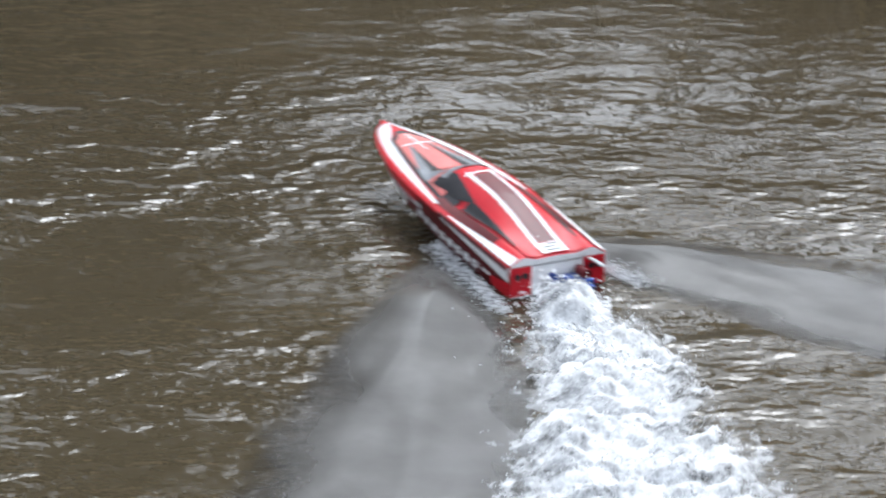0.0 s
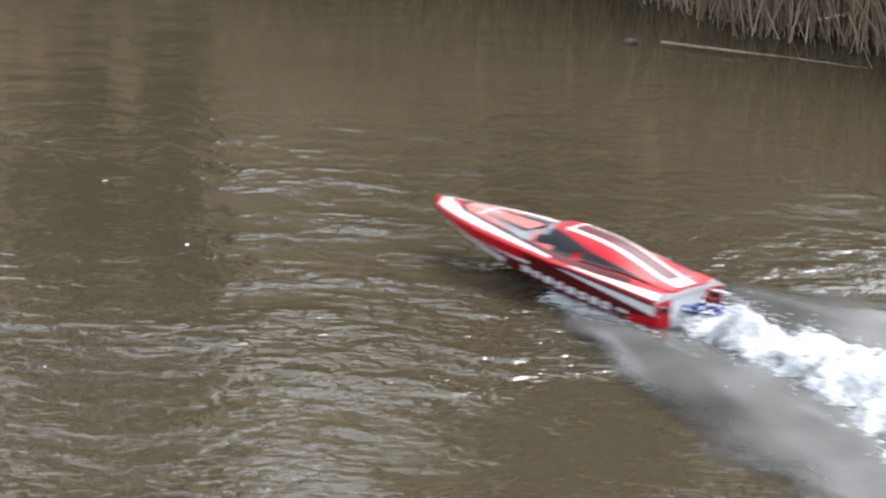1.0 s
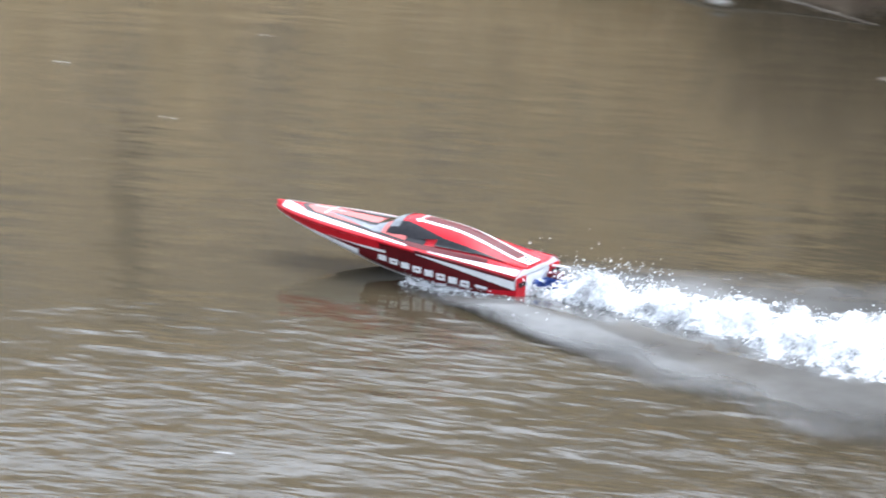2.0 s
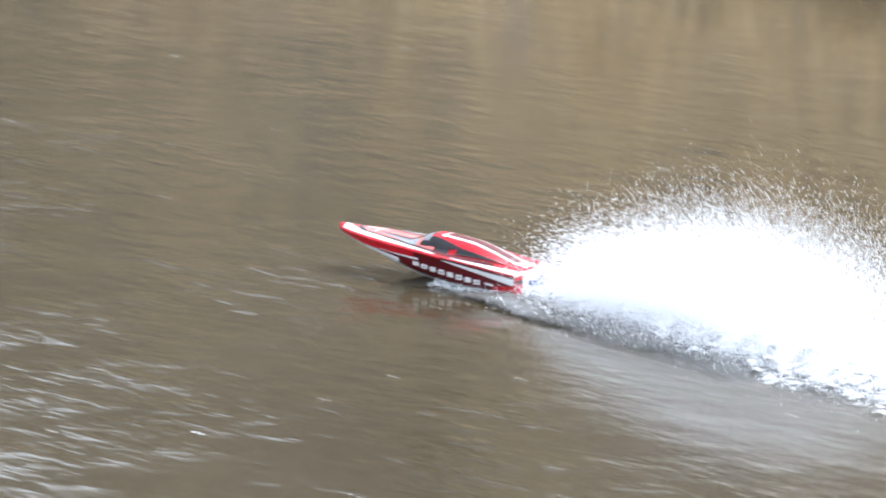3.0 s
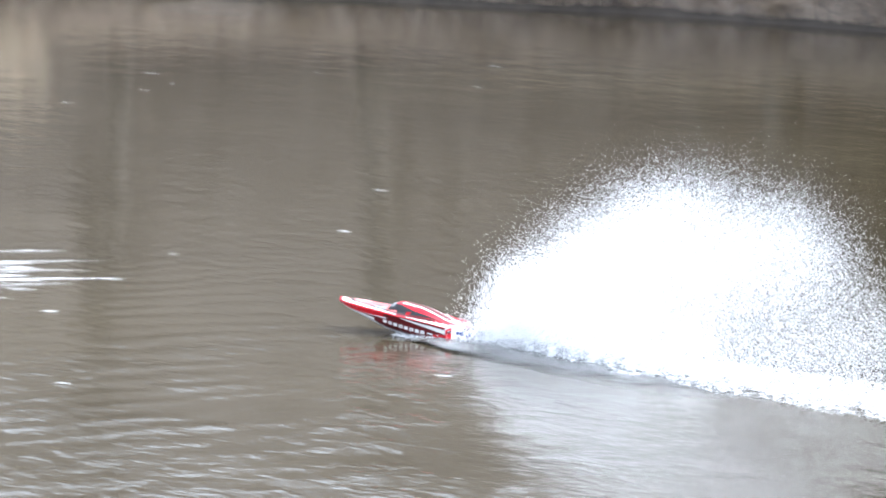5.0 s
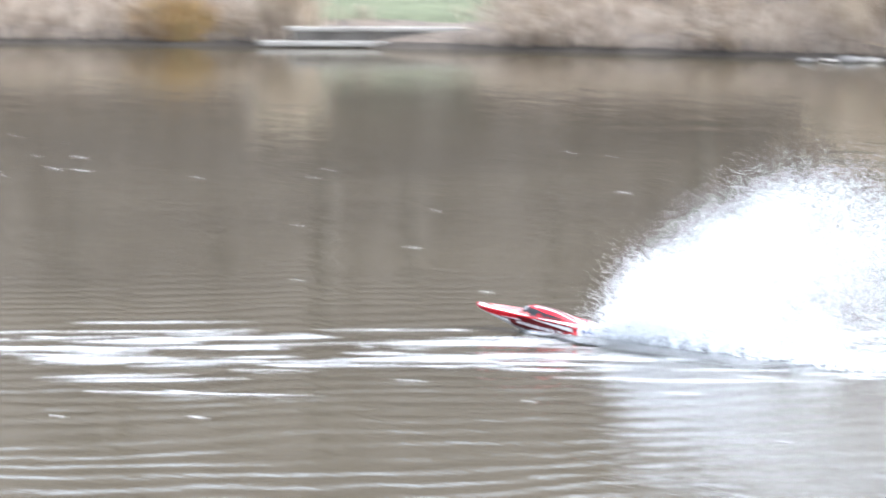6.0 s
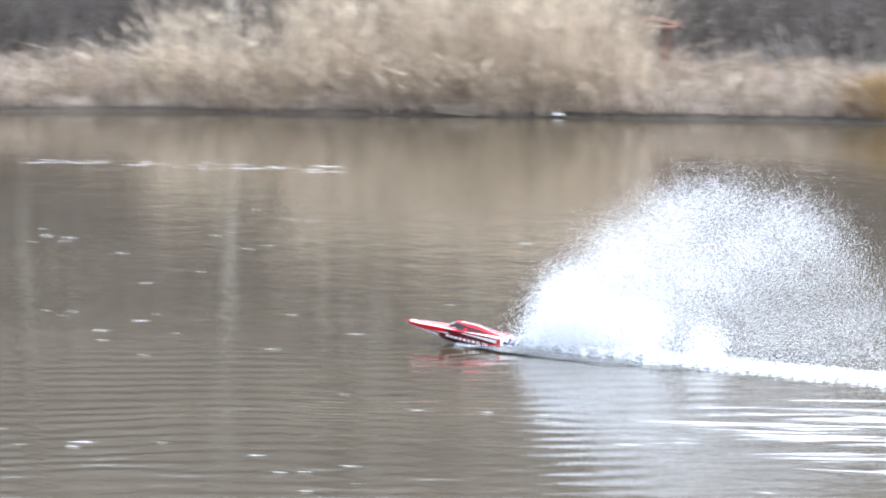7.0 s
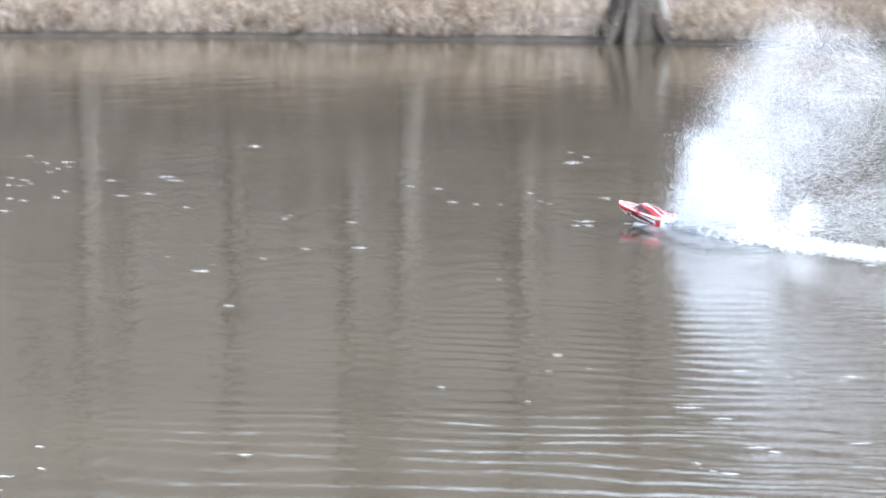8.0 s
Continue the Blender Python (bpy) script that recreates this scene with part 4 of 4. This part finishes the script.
# ---- foam, spray and painted glints ----
def lump(v, f, p, r, rng, flat=0.6):
    """A small uneven drop or bubble."""
    n = len(v)
    a = rng.uniform(0, 6.28)
    for k in range(3):
        q = r * rng.uniform(0.75, 1.35)
        v.append(p + Vector((math.cos(a + 2.09 * k) * q, math.sin(a + 2.09 * k) * q, -0.5 * r * flat)))
    v.append(p + Vector((0, 0, r * flat * rng.uniform(0.8, 1.4))))
    f += [(n, n + 1, n + 3), (n + 1, n + 2, n + 3), (n + 2, n, n + 3), (n, n + 2, n + 1)]


def spray_mesh(seed, count, spread, size):
    rng = random.Random(seed)
    v, f = [], []
    for k in range(count):
        p = Vector((rng.gauss(0, spread), rng.gauss(0, spread * 0.8), rng.gauss(0, spread * 0.72)))
        lump(v, f, p, size * rng.choice((0.5, 0.7, 0.7, 1.0, 1.0, 1.5)), rng, 1.0)
    return soup("spray", v, f, SPRAY_WHITE)


def foam_mesh(seed, count, lx, ly, size, top):
    """A patch of churned foam: a lacy, heaped sheet that dips under the water, with drops on it."""
    rng = random.Random(seed)
    v, f = [], []

    def height(x, y):
        edge = max(0, 1 - (x / lx) ** 2) ** 0.7 * max(0, 1 - (y / ly) ** 2) ** 0.8
        big = noise.noise(Vector((x * 7, y * 9, seed * 7.1)))
        mid = noise.noise(Vector((x * 26, y * 20, seed * 3.1)))
        fine = noise.noise(Vector((x * 70, y * 60, seed * 1.7)))
        return top * edge * (0.7 + 1.0 * big) + 0.020 * mid * (0.4 + edge) + 0.007 * fine - 0.003 - 0.001 * seed - 0.010 * (1 - edge)

    nx, ny = 76, 44 + 12 * seed
    for i in range(nx + 1):
        for k in range(ny + 1):
            x, y = -lx + 2 * lx * i / nx, -ly + 2 * ly * k / ny
            v.append(Vector((x, y, height(x, y))))
    for i in range(nx):
        for k in range(ny):
            a = i * (ny + 1) + k
            if max(v[q].z for q in (a, a + 1, a + ny + 1, a + ny + 2)) > -0.010:
                f.append((a, a + ny + 1, a + ny + 2, a + 1))
    sheet = len(v)
    for k in range(count):
        x, y = rng.uniform(-lx, lx), rng.gauss(0, ly * 0.4)
        z = height(x, y)
        if z > 0.004:
            lump(v, f, Vector((x, y, z + abs(rng.gauss(0, 0.010)))), size * rng.choice((0.3, 0.5, 0.7, 1.0)), rng, 0.8)
    me = soup("foam", v, f, LACE)
    share = me.attributes.new("cover_share", "FLOAT", "POINT")
    for i, p in enumerate(v):
        share.data[i].value = 1.0 if i >= sheet else (0.50 - 0.04 * seed) * max(0, 1 - (p.x / lx) ** 2) ** 0.6 * max(0, 1 - (p.y / ly) ** 2) ** 0.7
    me.shade_smooth()
    return me


JET = [spray_mesh(40 + k, 520, 0.045, 0.0036) for k in range(2)]
SPRAY = [spray_mesh(k, 6500, 0.115, 0.0021) for k in range(4)]
MIST = [spray_mesh(20 + k, 7500, 0.16, 0.0014) for k in range(3)]
FOAMS = [foam_mesh(k, n, 0.34, w, 0.0036, h) for k, (n, w, h) in enumerate(((900, 0.10, 0.075), (900, 0.21, 0.060), (800, 0.34, 0.042), (700, 0.44, 0.030), (600, 0.52, 0.022)))]

plume = new("rooster_tail_spray")
tagged(plume, "white fan of spray thrown up behind the boat", "spray")
wake = new("foaming_wake")
tagged(wake, "churned white foam trail on the water", "wake")

DROPS = []
for share, steps in ((0.34, 7), (0.50, 9), (0.64, 11), (0.76, 13), (0.88, 15), (1.0, 17)):
    for k in range(steps):
        u = (k + 0.5 + 0.35 * math.sin(k * 5.1 + share * 20)) / steps * 0.97
        pool = JET if u < 0.08 else MIST if share > 0.55 and u > 0.14 else SPRAY
        ob = new("spray_clump", pool[(k + int(share * 10)) % len(pool)])
        ob.parent = plume
        ob["kind"] = "stuff"
        DROPS.append((ob, share, u, 0.14 * math.sin(k * 2.7 + share * 9) * (0.2 + u), 0.020 if pool is JET else 0.17 if pool is MIST else 0.078))
PATCHES = []
for k in range(26):
    d = 0.26 + 0.24 * k
    ob = new("foam_patch", FOAMS[min(4, (k + 1) // 2)])
    ob.parent = wake
    ob["kind"] = "stuff"
    PATCHES.append((ob, d, 0.12 * math.sin(k * 2.2)))


def wave_mesh(sgn):
    """One arm of the bow wave: a smooth, grey ridge that widens and sinks behind the boat; its front end is the origin.
    """
    bm = bmesh.new()
    rows = []
    for i in range(61):
        u = i / 60
        x = -2.9 * u
        yc = 0.30 * u
        w = 0.035 + 0.62 * u ** 0.7
        h = (0.005 + 0.018 * math.exp(-((u - 0.12) / 0.16) ** 2) + 0.008 * (1 - u)) * min(1, (1 - u) * 3) * min(1, u * 10)
        row = []
        for k in range(25):
            c = -1 + 2 * k / 24
            ragged = 0.10 * noise.noise(Vector((x * 3, c * 2, sgn * 4))) + 0.05 * noise.noise(Vector((x * 9, c * 3, sgn * 9)))
            swell = math.cos((c * 0.85 - 0.15) * math.pi / 2) ** 2
            row.append(Vector((x, sgn * (yc + (c + ragged) * w), (h * swell if abs(c) < 1 else 0) + 0.0025 * noise.noise(Vector((x * 5, c * 4, sgn))) * (1 - c * c) - 0.0015)))
        rows.append(row)
    grid(bm, rows if sgn < 0 else rows[::-1])
    # share of cover: dense along the middle, none at the rim
    share = bm.verts.layers.float.new("cover_share")
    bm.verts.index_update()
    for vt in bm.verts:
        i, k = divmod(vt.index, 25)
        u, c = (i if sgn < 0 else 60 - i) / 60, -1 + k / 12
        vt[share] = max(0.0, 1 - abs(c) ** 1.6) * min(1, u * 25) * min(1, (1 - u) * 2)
    return bm


ripple = new("bow_wave")
tagged(ripple, "smooth grey bow wave spreading from the hull", "wave")
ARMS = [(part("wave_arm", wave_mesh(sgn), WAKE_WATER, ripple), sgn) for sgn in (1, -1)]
rng = random.Random(31)
for sgn in (1, -1):
    v, f = [], []
    for k in range(1500):
        u = rng.random()
        p = Vector((0.34 - 0.42 * u, sgn * (0.098 + 0.05 * u + abs(rng.gauss(0, 0.022))), abs(rng.gauss(0, 0.010)) + 0.004))
        lump(v, f, p, rng.uniform(0.0008, 0.003), rng, 0.8)
    ob = new("hull_spray", soup("hull_spray", v, f, FOAM_GLINT))
    ob.parent = ripple
    ob["kind"] = "stuff"
    ob["label"] = "white froth along the hull"


def flecks():
    rng = random.Random(41)
    v, f = [], []

    def fleck(az, r, long, wide):
        """A flat white scrap for foam and painted glints, drawn out across the wind."""
        n, c = len(v), polar(az, r, 0.004)
        a = radians(az + rng.gauss(0, 8))
        along, across = Vector((math.cos(a), math.sin(a), 0)), Vector((-math.sin(a), math.cos(a), 0))
        for k in range(8):
            q = 2 * math.pi * k / 8
            v.append(c + along * long * math.cos(q) * rng.uniform(0.6, 1.1) + across * wide * math.sin(q) * rng.uniform(0.5, 1.2))
        v.append(c + Vector((0, 0, 0.002)))
        for k in range(8):
            f.append((n + k, n + (k + 1) % 8, n + 8))
    # foam scraps, and sun and sky glints laid on as white flecks
    for k in range(260):
        az, r = rng.uniform(84, 108), 15 + 27 * rng.random() ** 1.3
        if noise.noise(Vector((az * 0.3, r * 0.25, 2.0))) < -0.02:
            continue
        for j in range(rng.choice((1, 1, 1, 2, 3))):
            fleck(az + rng.gauss(0, 0.3), r + rng.gauss(0, 0.25), rng.uniform(0.015, 0.10) * rng.choice((0.4, 0.7, 1)), rng.uniform(0.006, 0.016))
    for k in range(45):
        fleck(rng.uniform(64, 84), rng.uniform(14, 40), rng.uniform(0.015, 0.06), rng.uniform(0.010, 0.02))
    for k in range(150):
        fleck(rng.uniform(10, 60), rng.uniform(7, 24), rng.uniform(0.004, 0.018), rng.uniform(0.003, 0.008))
    # a drifting line of foam off the reeds
    for k in range(34):
        az = rng.uniform(90.6, 95.2)
        fleck(az, 48.5 + 0.5 * (az - 93) + rng.gauss(0, 0.35), rng.uniform(0.03, 0.2), rng.uniform(0.012, 0.03))
    ob = new("foam_glint_flecks", soup("foam_glint_flecks", v, f, FOAM_GLINT))
    tagged(ob, "scattered white flecks for foam and sky glints on the pond", "foam", kind="stuff")
    # sky glints on the ripples, laid on as thin white streaks
    v, f = [], []
    for k in range(170):
        az = 71 + 14.5 * rng.random() ** 1.25
        fleck(az, 23.6 + rng.gauss(0, 0.55) - (0.9 if rng.random() < 0.25 else 0), rng.uniform(0.08, 0.75), rng.uniform(0.005, 0.014))
    ob = new("glint_streak", soup("glint_streak", v, f, FOAM_GLINT))
    tagged(ob, "thin white streaks painted as sky glints on the ripples", "foam", kind="stuff")


flecks()


# ---- what moves ----
# Seconds, x, y, heading left of +y, bow up, roll.
TRACK = [(0, 0.24, 7.69, 27.3, 2.1, 0.8), (0.25, -0.02, 7.94, 34.9, 2.1, 0.8), (0.5, -0.22, 8.16, 41.6, 2.2, 0.8), (0.75, -0.35, 8.34, 46.9, 1.9,
    1.1), (1, -0.58, 8.56, 52.2, 1.6, 1.5), (1.25, -1.08, 8.86, 58.9, 2.3, 1.4), (1.5, -1.71, 9.15, 66.0, 2.9, 1.2), (1.75, -2.33, 9.33, 72.3, 3.0,
    1.3), (2, -3.08, 9.48, 78.0, 3.1, 1.3), (2.25, -4.13, 9.69, 83.6, 3.3, 0.7), (2.5, -5.43, 9.94, 88.7, 3.3, 0.6), (2.75, -6.86, 10.19, 92.8, 3.4,
    0.5), (3, -8.35, 10.37, 95.5, 3.4, 0.4), (3.25, -9.77, 10.46, 96.3, 3.5, 0.2), (3.5, -11.07, 10.41, 95.2, 2.9, 0.3), (3.75, -12.37, 10.29, 94.4,
    4.1, 0.0), (4, -13.77, 10.14, 96.2, 4.4, 0.2), (4.25, -15.11, 9.95, 99.9, 4.4, 0.1), (4.5, -16.36, 9.68, 105.0, 4.4, 0.1), (4.75, -17.55, 9.32,
    110.7, 4.4, 0.1), (5, -18.71, 8.84, 116.5, 4.3, 0.0), (5.25, -19.85, 8.21, 121.8, 4.3, 0.0), (5.5, -21.01, 7.43, 125.9, 3.0, -0.8), (5.75, -22.20,
    6.48, 128.6, 3.4, -0.4), (6, -23.37, 5.44, 130.9, 3.8, -0.0), (6.25, -24.49, 4.39, 133.8, 3.8, -0.1), (6.5, -25.60, 3.29, 137.6, 3.9, -0.1),
    (6.75, -26.70, 2.08, 142.1, 4.0, 0.0), (7, -27.72, 0.79, 146.3, 4.1, 0.2), (7.25, -28.59, -0.53, 148.6, 3.9, 0.1), (7.5, -29.46, -1.79, 146.4,
    3.8, 0.0), (7.75, -30.49, -2.93, 137.9, 3.9, 0.0), (8, -31.60, -3.99, 125.8, 4.1, 0.0)]
TT = np.array([r[0] for r in TRACK])
XY = np.array([r[1:3] for r in TRACK])
FINE = np.linspace(-3, 8, 1101)


def smooth(col):
    """Cubic through the track's rows, carried back at a steady turn before the start."""
    v = np.array([r[col] for r in TRACK])
    sl = np.gradient(v, TT)
    out = []
    for t in FINE:
        if t <= 0:
            out.append(v[0] + sl[0] * t)
            continue
        i = min(int(np.searchsorted(TT, t)) - 1, len(TT) - 2)
        h = TT[i + 1] - TT[i]
        u = (t - TT[i]) / h
        out.append((2 * u**3 - 3 * u**2 + 1) * v[i] + (u**3 - 2 * u**2 + u) * h * sl[i] + (3 * u**2 - 2 * u**3) * v[i + 1] + (u**3 - u**2) * h * sl[i + 1])
    return np.array(out)


FX, FY = smooth(1), smooth(2)
for k in range(int(np.searchsorted(FINE, 0)), 0, -1):
    a = radians(max(-30, 9 + 14 * FINE[k]))
    FX[k - 1], FY[k - 1] = FX[k] + 0.03 * math.sin(a), FY[k] - 0.03 * math.cos(a)
ARC = np.concatenate([[0], np.cumsum(np.hypot(np.diff(FX), np.diff(FY)))])


def track_at(t, behind=0.0):
    """Place and heading (degrees left of +y) on the boat's way, so many metres behind its stern."""
    s = np.interp(t, FINE, ARC) - behind
    x, y = np.interp(s, ARC, FX), np.interp(s, ARC, FY)
    x2, y2 = np.interp(s + 0.15, ARC, FX), np.interp(s + 0.15, ARC, FY)
    x1, y1 = np.interp(s - 0.15, ARC, FX), np.interp(s - 0.15, ARC, FY)
    return x, y, math.degrees(math.atan2(-(x2 - x1), y2 - y1))


def boat_pose(t):
    i = [float(np.interp(t, TT, [r[c] for r in TRACK])) for c in (3, 4, 5)]
    bob = 0.004 * math.sin(t * 9.0)
    return pose(float(np.interp(t, FINE, FX)), float(np.interp(t, FINE, FY)), -0.024 + bob, i[2], -i[1] + 0.6, i[0] + 90)


def flat_pose(t):
    h = float(np.interp(t, TT, [r[3] for r in TRACK]))
    return pose(float(np.interp(t, FINE, FX)), float(np.interp(t, FINE, FY)), 0, 0, 0, h + 90)


TIMES = [round(0.2 * k, 2) for k in range(41)]


def motions():
    walk(boat, [(t, boat_pose(t)) for t in TIMES])
    walk(water, [(0, pose(0, 0, 0)), (4, pose(-0.22, 0.08, 0)), (8, pose(-0.44, 0.16, 0))])
    walk(ripple, [(t, flat_pose(t)) for t in TIMES])
    walk(wake, [(t, flat_pose(t)) for t in TIMES])
    walk(plume, [(t, flat_pose(t)) for t in TIMES])
    for arm, sgn in ARMS:
        walk(arm, [(t, pose(0.30, sgn * 0.11, 0, 0, 0, -sgn * float(np.interp(t, [0, 0.4, 1.0, 2.0, 8.0], [25, 20, 6, 2, 0])))) for t in TIMES])
    few = [round(0.4 * k, 2) for k in range(21)]
    for ob, d, yaw in PATCHES:
        rows = []
        for t in few:
            x, y, h = track_at(t, d)
            rows.append((t, flat_pose(t).inverted() @ pose(x + 0.25 * yaw * math.cos(radians(h)), y + 0.25 * yaw * math.sin(radians(h)), 0.004 * math.sin(t * 7 + d * 5), 0, 0, h + 90 + 60 * yaw)))
        walk(ob, rows)
    for ob, share, u, off, wide in DROPS:
        rows = []
        for t in few:
            vz = share * float(np.interp(t, [0, 0.8, 1.5, 2.2, 3.3, 4.2, 5.5, 6.5, 7.5, 8], [0.2, 0.3, 0.55, 1.15, 3.0, 3.7, 4.2, 4.4, 4.9, 5.6]))
            tau = u * 2 * vz / 9.8
            speed = float(np.interp(t, [0, 2, 3, 8], [1.5, 2.8, 5.6, 6.2]))
            x, y, h = track_at(t, 0.11 + 0.10 * min(1, u * 6) + float(np.interp(t, [0, 6.5, 8], [0.62, 0.62, 0.46])) * speed * tau)
            side = Vector((-math.cos(radians(h)), -math.sin(radians(h)), 0)) * off * min(1, vz / 3)
            z = vz * tau - 4.9 * tau * tau - 3.5 * wide * min(1, 1.3 * max(0, 1 - vz / share / 2.9)) * min(1, u * 8)
            rows.append((t, flat_pose(t).inverted() @ pose(x + side.x, y + side.y, z + 0.01, 40 * off, 0, h + 90 + 300 * off)))
        walk(ob, rows)


motions()
